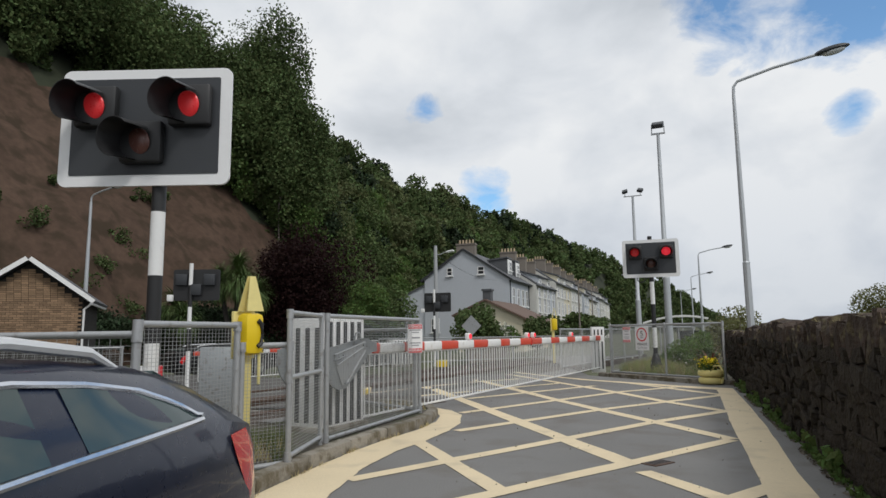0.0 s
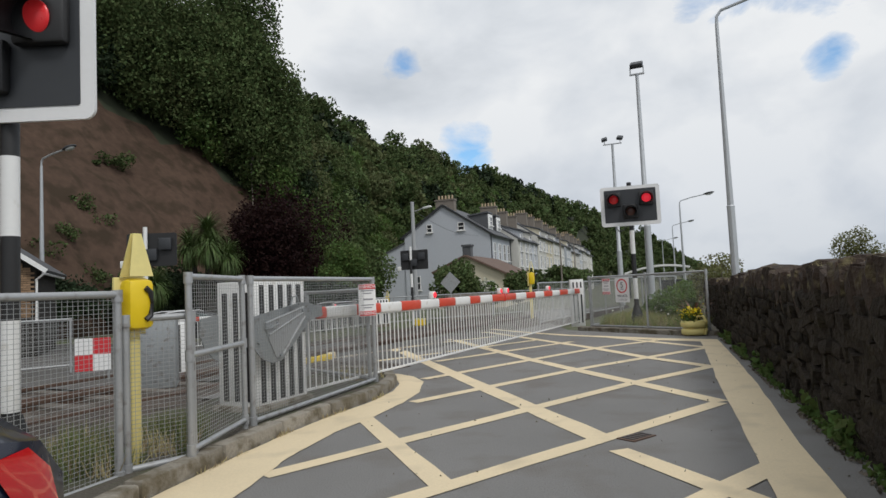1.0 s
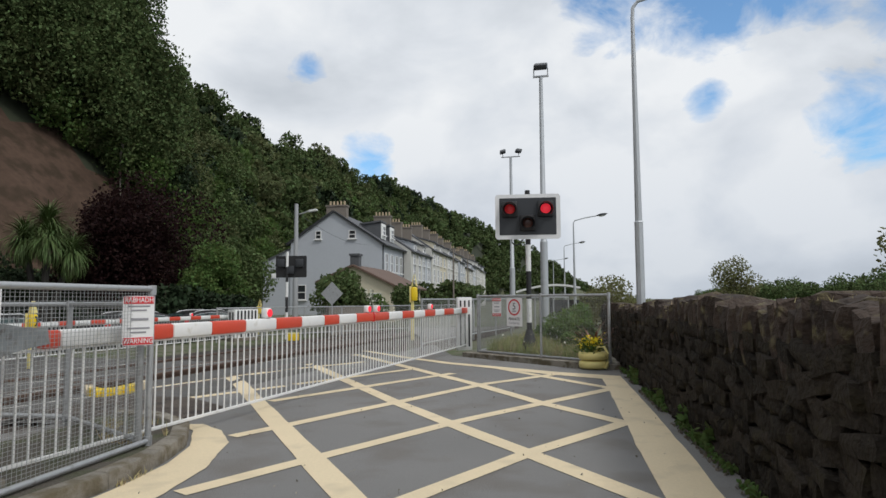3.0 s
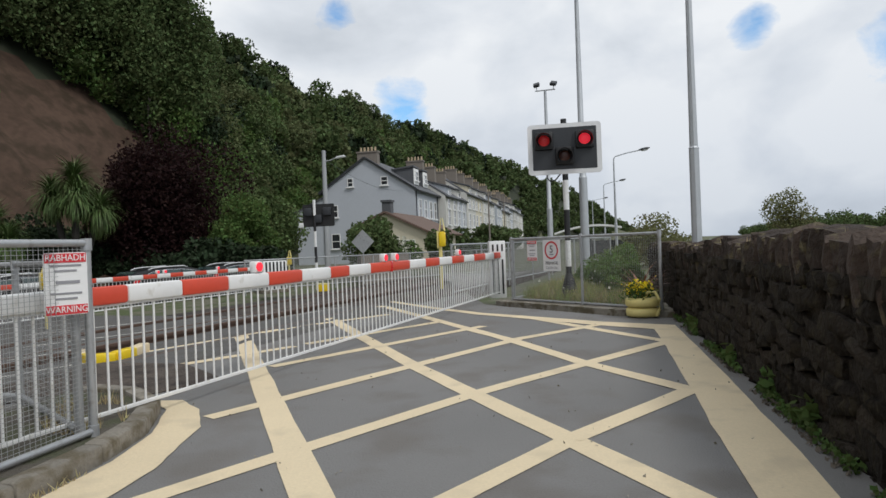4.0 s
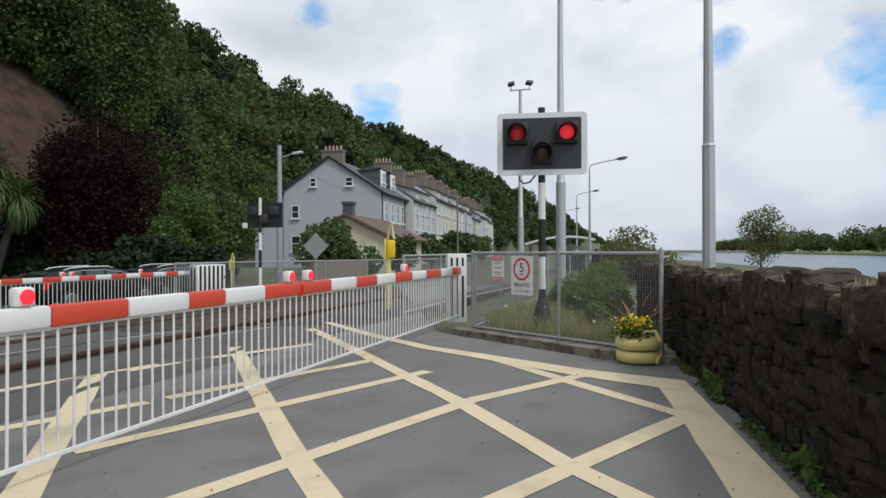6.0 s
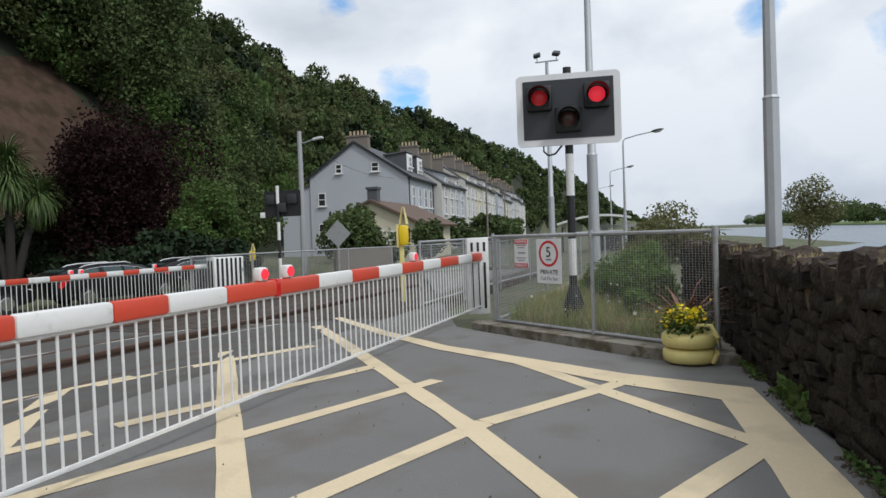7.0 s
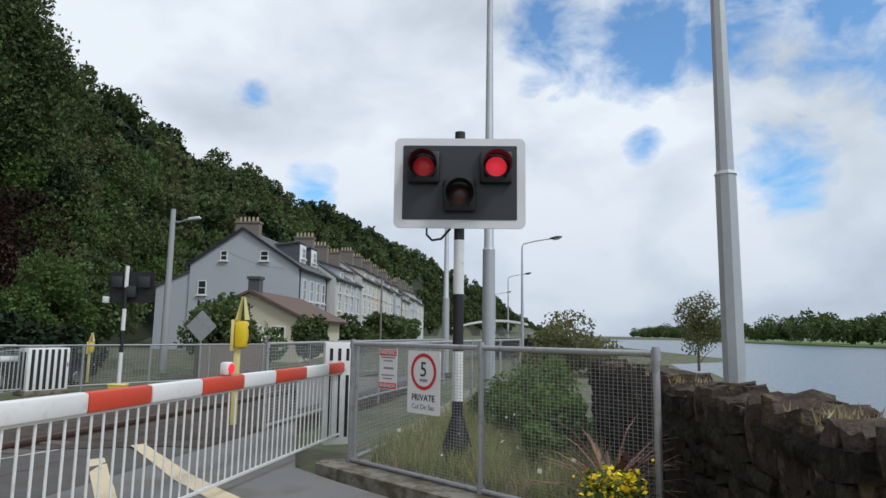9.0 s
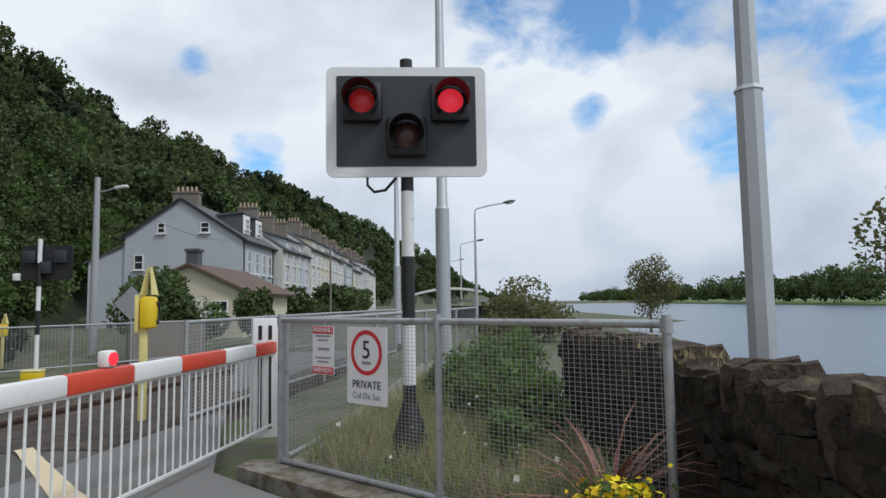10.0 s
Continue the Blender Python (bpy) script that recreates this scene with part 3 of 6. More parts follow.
# ---- rubble wall along the lane ----
WD = Vector((0.29, 0.957, 0)).normalized()
WN = Vector((0.957, -0.29, 0)).normalized()
WALL0 = Vector((4.27, 9.2, 0)) + WN * 0.06
wall = B()
L0, L1 = -18.0, 10.2
for s0, s1, off0, off1, z in ((L0, L1, 0.07, 0.36, 0.98),):
    poly = [WALL0 + WD * s0 + WN * off0, WALL0 + WD * s1 + WN * off0, WALL0 + WD * s1 + WN * off1, WALL0 + WD * s0 + WN * off1]
    slab(wall, [(p.x, p.y) for p in poly], -0.6, z)
stone_wall = solid("wall_stone", wall, MORTAR, "dark rubble stone wall with upright coping stones", "wall")


def rough_stone(seed, sharp=0.5):
    r = random.Random(seed)
    bm = B()
    bmesh.ops.create_cube(bm, size=1.0)
    bmesh.ops.subdivide_edges(bm, edges=bm.edges[:], cuts=1, use_grid_fill=True)
    for p in bm.verts:
        q = p.co.normalized() * 0.62
        p.co = p.co.lerp(q, 0.2) + Vector((r.uniform(-1, 1), r.uniform(-1, 1) * 0.8, r.uniform(-1, 1))) * 0.10
    return mesh_of("stone", bm, STONE, 75)


def wall_top(y):
    """The coping drops towards the end of the wall."""
    return float(np.interp(y, [9.5, 13.5], [1.24, 1.12]))


STONES = [rough_stone(s) for s in range(14)]


def coping_stone(seed):
    """A split upright slab with a broken, uneven face."""
    r = random.Random(seed)
    bm = B()
    bmesh.ops.create_cube(bm, size=1.0)
    bmesh.ops.subdivide_edges(bm, edges=bm.edges[:], cuts=2, use_grid_fill=True)
    lean = [r.uniform(-0.10, 0.10) for _ in range(3)]
    for p in bm.verts:
        q = p.co.normalized() * 0.60
        n3 = [noise.noise(p.co * 2.3 + Vector((seed * 5.3, c * 9.1, 0))) for c in range(3)]
        p.co = p.co.lerp(q, 0.22) + Vector(n3) * 0.13 + Vector((r.uniform(-1, 1), r.uniform(-1, 1), r.uniform(-1, 1))) * 0.035
        p.co.x += lean[0] * p.co.z
        p.co.z += lean[1] * p.co.x + lean[2] * p.co.y
    return mesh_of("coping_stone", bm, COPE, 55)


COPES = [coping_stone(k) for k in range(10)]
rs = random.Random(5)
wall_turn = math.atan2(WD.y, WD.x)
z = -0.12
far_stones = []
while z < 0.95:
    h = rs.uniform(0.08, 0.15)
    s = L0 + rs.uniform(0, 0.3)
    while s < L1:
        w = rs.uniform(0.13, 0.42)
        p = WALL0 + WD * (s + w / 2) + WN * rs.uniform(0.06, 0.10)
        m = Matrix.Translation((p.x, p.y, z + h / 2 + ramp_z(p.y) * 0.8)) @ Matrix.Rotation(wall_turn + rs.uniform(-0.16, 0.16), 4, "Z") @ Matrix.Rotation(rs.uniform(-0.25, 0.25), 4, "Y") @ Matrix.Diagonal((w * 1.04, 0.2, h * 1.06, 1))
        me = STONES[rs.randrange(14)]
        if -2.6 < s < 5.9:
            part("stone", me, None, stone_wall, at=m)
        else:
            far_stones.append((me, m))
        s += w
    z += h
s = L0
while s < L1:
    w, h = rs.uniform(0.10, 0.24), rs.uniform(0.26, 0.44)
    p = WALL0 + WD * (s + w / 2) + WN * 0.20
    m = Matrix.Translation((p.x, p.y, wall_top(p.y) + rs.uniform(-0.07, 0.05) - h / 2)) @ Matrix.Rotation(wall_turn + rs.uniform(-0.12, 0.12), 4, "Z") @ Matrix.Rotation(rs.uniform(-0.14, 0.14), 4, "Y") @ Matrix.Diagonal((w * 1.0, 0.40, h * 1.1, 1))
    part("coping_stone", COPES[rs.randrange(10)], None, stone_wall, at=m)
    s += w
bm = B()
for me, m in far_stones:
    t = me.copy()
    t.transform(m)
    bm.from_mesh(t)
    bpy.data.meshes.remove(t)
tagged(part("stones", bm, STONE, stone_wall, smooth=50), kind="stuff")

# ---- railway across the lane ----
def bpt(s, off, z=0.0):
    """A place s metres along the barrier's line and off metres across the tracks."""
    return B0 + BD * s + BN * off + Vector((0, 0, z))


def track(off):
    """One track as a thing: two rails on sleepers."""
    p = bpt(0, off)
    t = thing("railway_track", facing(p.x, p.y, dip(off), BD.x, BD.y), "rusty railway track on sleepers, sunk in the crossing", "railway track", "railway tracks", "structure")
    for side in (-0.8, 0.8):
        bm = B()
        box(bm, (80, 0.07, 0.07), (-16, side, 0.03), bevel=0.012)
        box(bm, (80, 0.02, 0.12), (-16, side, -0.06))
        part("rail", bm, RAIL, t)
    sl = B()
    box(sl, (0.25, 2.5, 0.14), (0, 0, 0), bevel=0.015)
    me = mesh_of("sleeper", sl, SLEEPER)
    for k in range(60):
        s = -32 + k * 0.68
        if -2.0 < s < 6.8:
            continue
        part("sleeper", me, None, t, at=pose(s, 0, -0.085))
    return t



def bed(s0, s1, offs, dz):
    """A strip along the tracks that follows the fall of the crossing."""
    bm = B()
    n = 6
    rows = [[bm.verts.new(bpt(s0 + (s1 - s0) * k / n, o, dip(o) + dz)) for k in range(n + 1)] for o in offs]
    low = [[bm.verts.new(v.co - Vector((0, 0, 0.4))) for v in row] for row in (rows[0], rows[-1])]
    for a, b in list(zip(rows, rows[1:])) + [(low[0], rows[0]), (rows[-1], low[1])]:
        for k in range(n):
            bm.faces.new((a[k], a[k + 1], b[k + 1], b[k]))
    bmesh.ops.recalc_face_normals(bm, faces=bm.faces[:])
    return bm


solid("ballast", bed(-55, -1.9, (0.95, 2, 4.5, 7, 9.2), -0.028), BALLAST, "brown stone ballast under the tracks", "ballast", smooth=180)
solid("ballast", bed(7.6, 24, (1.5, 2, 4.5, 7, 9.2), 0.012), BALLAST, "brown stone ballast under the tracks", "ballast", smooth=180)
solid("crossing_deck", bed(-1.9, 7.6, (1.5, 2, 4.5, 7, 14, 24), 0.004), PAVING, "dark asphalt crossing deck between the rails", "crossing", smooth=180)
track(3.5)
track(7.2)

# ---- barriers ----


def boom_thing(name, at, direction, length, pieces, joint, lamps, bar_gap, label, skirt0, height=1.0):
    """A striped lifting arm with a hanging skirt of bars; local x runs along the arm."""
    t = thing(name, facing(at[0], at[1], gz(*at), direction[0], direction[1]), label, "level crossing barrier", "barriers")
    for a, b, red in pieces:
        bm = B()
        box(bm, (b - a, 0.085, 0.135), ((a + b) / 2, 0, height), bevel=0.022)
        part("boom_section", bm, RED if red else WHITE, t, "red painted section" if red else "white painted section")
    if joint is not None:
        bm = B()
        box(bm, (0.05, 0.10, 0.155), (joint, 0, height), bevel=0.006)
        part("splice", bm, TAIL, t, "dark red splice plate")
    bm = B()
    box(bm, (length - skirt0, 0.016, 0.03), ((length + skirt0) / 2, 0, 0.14), bevel=0.003)
    part("bottom_rail", bm, WHITE, t)
    bm = B()
    box(bm, (length - skirt0, 0.02, 0.018), ((length + skirt0) / 2, 0, height - 0.076))
    part("top_rail", bm, WHITE, t)
    bm = B()
    box(bm, (0.017, 0.012, height - 0.21), (0, 0, (height + 0.065) / 2), bevel=0.003)
    me = mesh_of("bar", bm, WHITE)
    x = skirt0
    while x < length:
        part("bar", me, None, t, at=pose(x, 0, 0, 0, random.uniform(-0.5, 0.5), 0))
        x += bar_gap
    for x, facing_back in lamps:
        bm = B()
        sgn = 1 if facing_back else -1
        box(bm, (0.12, 0.08, 0.115), (x, 0, height + 0.13), bevel=0.02)
        lamp = part("lamp", bm, WHITE, t, "small white lamp box")
        bm = B()
        cyl(bm, 0.045, 0.045, (x, -0.038, height + 0.13), (x, -0.052, height + 0.13), 24)
        part("lens", bm, LIT_RED, lamp, "glowing red lens")
        bm = B()
        box(bm, (0.06, 0.05, 0.02), (x, 0, height + 0.07))
        part("bracket", bm, GALV, lamp)
    return t


def along(y):
    return (y - 12.0) / BD.y


cuts = [8.9, 9.48, 10.0, 10.51, 11.04, 11.60, 12.15, 12.71, 13.12, 13.66, 14.86, 15.46, 16.03, 16.62, 17.24, 17.83, 18.53, 19.15, 19.76]
START = along(8.82)
pieces = []
for i, (a, b) in enumerate(zip(cuts, cuts[1:])):
    pieces.append((along(a) - START, along(b) - START, i % 2 == 1))
pieces.insert(0, (along(8.76) - START, along(8.9) - START, True))
p0 = bpt(START, 0)
near_barrier = boom_thing("barrier", (p0.x, p0.y), (BD.x, BD.y), along(19.76) - START, pieces, along(14.25) - START, [(along(14.08) - START, False), (along(14.42) - START, False), (along(17.0) - START, False), (along(11.45) - START, False)], 0.112, "lowered red and white barrier arm with a white skirt of bars", -0.45)

# the arm's steel counterweight plates on the machine
bm = B()
poly = [(-1.50, 1.02), (-1.10, 1.085), (-0.76, 1.14), (-0.55, 1.135), (-0.30, 1.10), (-0.06, 1.09), (-0.04, 0.97), (-0.30, 0.955), (-0.54, 0.93), (-0.80, 0.78), (-0.96, 0.66), (-1.07, 0.57), (-1.20, 0.56), (-1.34, 0.61), (-1.45, 0.72), (-1.51, 0.86)]
plate(bm, poly, -0.332, -0.316)
plate(bm, poly, 0.316, 0.332)
for p in bm.verts:
    # the plates draw in towards the arm's root
    p.co.y *= float(np.interp(p.co.x, [-0.70, -0.08], [1.0, 0.22]))
part("arm_bracket", bm, ARM, near_barrier, "dull grey steel counterweight plates")
# a ribbed wedge bolted to the outer plate
bm = B()
plate(bm, [(-1.31, 0.96), (-0.72, 1.10), (-0.70, 0.99), (-1.06, 0.61), (-1.16, 0.61), (-1.25, 0.78)], -0.345, -0.334)
for a, b in (((-1.31, 0.955), (-0.72, 1.09)), ((-1.26, 0.84), (-0.72, 1.04)), ((-1.08, 0.62), (-0.71, 0.99))):
    tube(bm, [(a[0], -0.346, a[1]), (b[0], -0.346, b[1])], 0.014, 6)
part("wedge_plate", bm, GALV, near_barrier, "pale ribbed steel wedge")
bm = B()
for x, z in ((-0.74, 1.06), (-1.22, 0.92), (-1.10, 0.63), (-1.40, 0.78)):
    cyl(bm, 0.022, 0.022, (x, -0.365, z), (x, -0.31, z), 8)
tagged(part("bolt_heads", bm, ARM, near_barrier), kind="stuff")
bm = B()
tube(bm, [(-1.30, -0.34, 0.90), (-1.28, -0.38, 0.91), (-1.16, -0.38, 0.94), (-1.14, -0.34, 0.95)], 0.012, 8)
part("lifting_bar", bm, ARM, near_barrier)
bm = B()
tube(bm, [(-0.90, -0.32, 1.10), (-0.87, -0.32, 1.20), (-0.80, -0.32, 1.21), (-0.76, -0.32, 1.12)], 0.010, 8)
part("lifting_bar", bm, ARM, near_barrier)


def striped_cabinet(name, at, direction, w, d, h, stripes, label, ends=0):
    t = thing(name, facing(at[0], at[1], 0.02 + gz(*at), direction[0], direction[1]), label, "cabinet")
    bm = B()
    box(bm, (w + 0.1, d + 0.1, 0.14), (0, 0, 0.05), bevel=0.02)
    part("plinth", bm, CONCRETE, t, "grey concrete plinth")
    bm = B()
    box(bm, (w, d, h), (0, 0, 0.1 + h / 2), bevel=0.012)
    part("body", bm, WHITE, t)
    for side in (-1, 1):
        for k in range(stripes):
            x = -w / 2 + w * (k + 0.75) / (stripes + 0.5)
            bm = B()
            box(bm, (w / (stripes + 0.5) * 0.5, 0.006, h * 0.93), (x, side * (d / 2 + 0.002), 0.1 + h / 2))
            part("stripe", bm, BLACK, t, "black stripe")
        for k in range(ends):
            y = -d / 2 + d * (k + 0.75) / (ends + 0.5)
            bm = B()
            box(bm, (0.006, d / (ends + 0.5) * 0.45, h * 0.86), (side * (w / 2 + 0.002), y, 0.1 + h * 0.48))
            part("stripe", bm, BLACK, t, "black stripe")
    bm = B()
    box(bm, (0.02, 0.05, 0.12), (w / 2 - 0.05, -d / 2 - 0.02, 0.1 + h * 0.6), bevel=0.004)
    part("handle", bm, GALV, t)
    return t


striped_cabinet("barrier_machine", (-1.44, 8.04), (BD.x, BD.y), 0.78, 0.50, 1.26, 5, "black and white striped barrier machine cabinet", 3)

# the post that receives the arm's tip
t = thing("barrier_catch_post", facing(3.92, 19.68, 0, 0.96, 0.1), "white catch post with black slots at the barrier tip", "barrier post")
bm = B()
box(bm, (0.38, 0.16, 1.33), (0, 0, 0.665), bevel=0.012)
part("body", bm, WHITE, t)
for x in (-0.11, 0.0, 0.11):
    for z, h in ((1.17, 0.16), (0.50, 0.80)):
        bm = B()
        box(bm, (0.042, 0.006, h), (x, -0.082, z))
        part("slot", bm, BLACK, t, "black slot")


# far barrier beyond the tracks, its machine and catch post
fcuts = [k * 0.56 for k in range(21)]
boom_thing("barrier", (-8.60, 20.14), (BD.x, BD.y), 11.3, [(a, a + 0.56, i % 2 == 0) for i, a in enumerate(fcuts[:-1])], None, [(2.6, True), (6.2, True), (6.5, True), (9.0, True)], 0.13, "lowered red and white barrier arm beyond the tracks", 0.2)
striped_cabinet("barrier_machine", (-3.4, 30.7), (0.69, 0.72), 1.1, 0.5, 1.15, 6, "black and white striped barrier machine beyond the tracks", 2)

# ---- wig-wag signals ----


def signal(m, label, hood_turn=0.0, lit=(DIM_RED, LIT_RED), board_z=3.13, top=3.74, group="wig-wag signals", cable=False, bands=None, post_dx=0.0, hood_arc=(-50, 230), hood_len=0.35):
    """Road traffic signal: local x to the viewer's right, front towards -y."""
    t = thing("level_crossing_signal", m, label, "traffic signal", group)
    bands = bands or [(0.45, 0.75, 1), (0.75, 1.28, 0), (1.28, 1.9, 1), (1.9, 2.5, 0), (2.5, top, 1)]
    for a, b, dark in bands:
        bm = B()
        cyl(bm, 0.058, 0.058, (post_dx, 0.05, a), (post_dx, 0.05, b), 20)
        part("post_band", bm, BLACK if dark else WHITE, t, "black painted band" if dark else "white painted band")
    bm = B()
    cyl(bm, 0.17, 0.155, (post_dx, 0.05, 0.06), (post_dx, 0.05, 0.30), 20)
    cyl(bm, 0.155, 0.066, (post_dx, 0.05, 0.30), (post_dx, 0.05, 0.60), 20)
    cyl(bm, 0.24, 0.24, (post_dx, 0.05, 0.0), (post_dx, 0.05, 0.12), 20)
    part("post_base", bm, BLACK, t)
    bm = B()
    plate(bm, rounded(1.46, 1.02, 0.07, 0, board_z), -0.045, -0.02)
    frame_ = part("backboard", bm, SIGNWHITE, t, "white bordered backboard")
    bm = B()
    plate(bm, rounded(1.27, 0.84, 0.015, 0, board_z + 0.005), -0.052, -0.044)
    part("dark_panel", bm, BOARD, t, "matt dark grey panel")
    for i, (x, z) in enumerate(((-0.40, 0.165), (0.40, 0.165), (0.0, -0.15))):
        c = Vector((x, -0.06, board_z + z))
        bm = B()
        box(bm, (0.36, 0.09, 0.36), c + Vector((0, -0.03, 0)), bevel=0.03)
        head = part("lamp_housing", bm, BLACK, t)
        bm = B()
        tip = Matrix.Rotation(radians(-hood_turn), 4, "Z") @ Matrix.Rotation(radians(6), 4, "X")
        ring = lambda y, r: [c + tip @ Vector((math.cos(a) * r, y, math.sin(a) * r)) for a in [radians(hood_arc[0] + (hood_arc[1] - hood_arc[0]) * k / 24) for k in range(25)]]
        # a hood open below
        outer0, outer1 = ring(-0.07, 0.152), ring(-hood_len, 0.160)
        inner0, inner1 = ring(-0.07, 0.146), ring(-hood_len, 0.154)
        q = [[bm.verts.new(p) for p in r] for r in (outer0, outer1, inner0, inner1)]
        for k in range(24):
            bm.faces.new((q[0][k], q[0][k + 1], q[1][k + 1], q[1][k]))
            bm.faces.new((q[2][k + 1], q[2][k], q[3][k], q[3][k + 1]))
            bm.faces.new((q[1][k], q[1][k + 1], q[3][k + 1], q[3][k]))
        part("hood", bm, BLACK, head, "black visor hood")
        bm = B()
        bmesh.ops.create_uvsphere(bm, u_segments=24, v_segments=12, radius=0.118)
        for p in bm.verts:
            p.co = c + tip @ Vector((p.co.x, p.co.y * 0.25 - 0.07, p.co.z))
        part("lens", bm, (lit[0], lit[1], AMBER)[i], head, ("dim red lens", "glowing red lens", "unlit lens")[i])
    if cable:
        bm = B()
        tube(bm, [(-0.36, -0.01, board_z - 0.5), (-0.36, -0.01, board_z - 0.58), (-0.30, 0, board_z - 0.64), (-0.2, 0.02, board_z - 0.62), (-0.1, 0.05, board_z - 0.5)], 0.014, 8)
        part("cable", bm, BLACK, t, "loop of black cable")
    return t


signal(facing(5.06, 17.64, 0, 1.417, -0.363), "level crossing signal with glowing red lamps on a banded post", cable=True)
signal(facing(-2.40, 5.41, -0.09, 1.0, 0.03), "level crossing signal with red lamps and long hoods", hood_turn=14, hood_arc=(40, 268), lit=(DIM_RED, DIM_RED), post_dx=0.1, board_z=3.04, top=3.45, bands=[(0.2, 0.62, 1), (0.62, 1.22, 0), (1.22, 1.78, 1), (1.78, 2.32, 0), (2.32, 3.45, 1)])


def signal_back(m, label):
    """A signal for the other approach, seen from behind."""
    t = thing("level_crossing_signal", m, label, "traffic signal", "wig-wag signals beyond the tracks")
    for k in range(5):
        bm = B()
        cyl(bm, 0.06, 0.06, (0, 0, 0.1 + 0.66 * k - (0.5 if k == 0 else 0)), (0, 0, 0.76 + 0.66 * k), 14)
        part("post_band", bm, WHITE if k % 2 == 0 else BLACK, t)
    bm = B()
    plate(bm, rounded(1.4, 0.95, 0.06, 0.15, 2.75), 0.08, 0.10)
    part("backboard", bm, BLACK, t, "black rear of the backboard")
    for x, z in ((-0.28, 2.9), (0.55, 2.9), (0.15, 2.6)):
        bm = B()
        box(bm, (0.34, 0.14, 0.34), (x, 0.02, z), bevel=0.02)
        part("lamp_housing", bm, BOARD, t)
    bm = B()
    box(bm, (0.18, 0.1, 0.2), (-0.6, 0.0, 2.35), bevel=0.02)
    part("bell_box", bm, WHITE, t, "small white box")
    return t


signal_back(facing(-1.82, 32.14, 0, 1.0, -0.25), "dark level crossing signal seen from behind beyond the tracks")
LS2 = (-8.33, 19.14)
signal_back(facing(LS2[0], LS2[1], 0, 1.0, 0.1), "dark level crossing signal seen from behind beside the tracks")

# ---- mesh fences ----


def wire_panel(length, z0, z1, dx=0.045, dz=0.030, r=0.0015):
    """Welded wire: thin square rods both ways, in the plane y = 0."""
    co = []

    def rod(a, b, w):
        (x0, h0), (x1, h1) = a, b
        ux, uz = (0, w) if abs(x1 - x0) > abs(h1 - h0) else (w, 0)
        A = [(x0 - ux, -w, h0 - uz), (x0 + ux, -w, h0 + uz), (x0 + ux, w, h0 + uz), (x0 - ux, w, h0 - uz)]
        C = [(x1 - ux, -w, h1 - uz), (x1 + ux, -w, h1 + uz), (x1 + ux, w, h1 + uz), (x1 - ux, w, h1 - uz)]
        for k in range(4):
            j = (k + 1) % 4
            co.extend((A[k], A[j], C[j], C[k]))

    x = dx / 2
    while x < length:
        rod((x, z0), (x, z1), r)
        x += dx
    z = z0 + dz / 2
    while z < z1:
        rod((0, z), (length, z), r)
        z += dz
    return np.array(co)


def fence(name, pts, z0, z1, label, group="mesh fences", mid=None, r=0.024, wires=True, post_extra=0.0, dx=0.038, dz=0.028, wr=0.0012, ground=0.0, drop=0.0):
    a = Vector((*pts[0], 0))
    t = thing(name, pose(a.x, a.y, drop), label, "fence", group)
    for i, p in enumerate(pts):
        bm = B()
        cyl(bm, r * 1.1, r * 1.1, (p[0] - a.x, p[1] - a.y, ground - 0.1), (p[0] - a.x, p[1] - a.y, z1 + post_extra), 12)
        part("post", bm, GALV, t)
        for z in (z0, z1 - 0.01) if mid is None else (z0, mid, z1 - 0.01):
            bm = B()
            cyl(bm, r * 1.45, r * 1.45, (p[0] - a.x, p[1] - a.y, z - 0.04), (p[0] - a.x, p[1] - a.y, z + 0.04), 12)
            part("pipe_clamp", bm, GALV, t)
    for p, q in zip(pts, pts[1:]):
        d = Vector((q[0] - p[0], q[1] - p[1], 0))
        for z in (z0, z1) if mid is None else (z0, mid, z1):
            bm = B()
            cyl(bm, r, r, (p[0] - a.x, p[1] - a.y, z), (q[0] - a.x, q[1] - a.y, z), 10)
            part("rail", bm, GALV, t)
        if wires:
            me = raw_mesh("mesh_panel", wire_panel(d.length, z0, z1, dx, dz, wr), 4, WIRE)
            part("mesh_panel", me, None, t, "fine welded wire mesh", at=facing(p[0] - a.x, p[1] - a.y, 0, d.x, d.y))
    return t


fence("mesh_fence", [(3.97, 18.04), (4.98, 16.47), (5.88, 15.08)], 0.11, 1.345, "galvanised pipe fence with wire mesh by the stone wall", post_extra=0.05)
fence("mesh_fence", [(4.02, 18.12), (5.3, 20.36), (6.6, 22.64), (7.9, 24.9), (9.2, 27.2)], 0.11, 1.33, "galvanised mesh fence running along the tracks", dx=0.08, dz=0.05)
# left of the lane: panels, a pipe gate and the run to the barrier
fence("mesh_fence", [(-1.90, 4.50), (-1.60, 5.50)], 0.07, 1.27, "galvanised mesh fence panel beside the lane", ground=0.05)
fence("mesh_fence", [(-1.58, 5.56), (-1.27, 5.88)], 0.10, 1.10, "short galvanised fence panel beside the gate", ground=0.05)
fence("pipe_gate", [(-1.25, 5.80), (-1.23, 6.84)], 0.16, 1.38, "closed galvanised pipe gate with wire mesh", mid=0.82, r=0.022, ground=0.05)
fence("mesh_fence", [(-1.20, 6.96), (-0.46, 9.42)], 0.12, 1.38, "galvanised mesh fence between gate and barrier", ground=0.05, post_extra=0.02)
fence("mesh_fence", [(-0.52, 9.36), (-1.6, 10.6), (-2.6, 10.9)], 0.14, 1.25, "galvanised mesh fence turning back behind the barrier arm", ground=0.0, dx=0.08, dz=0.05)
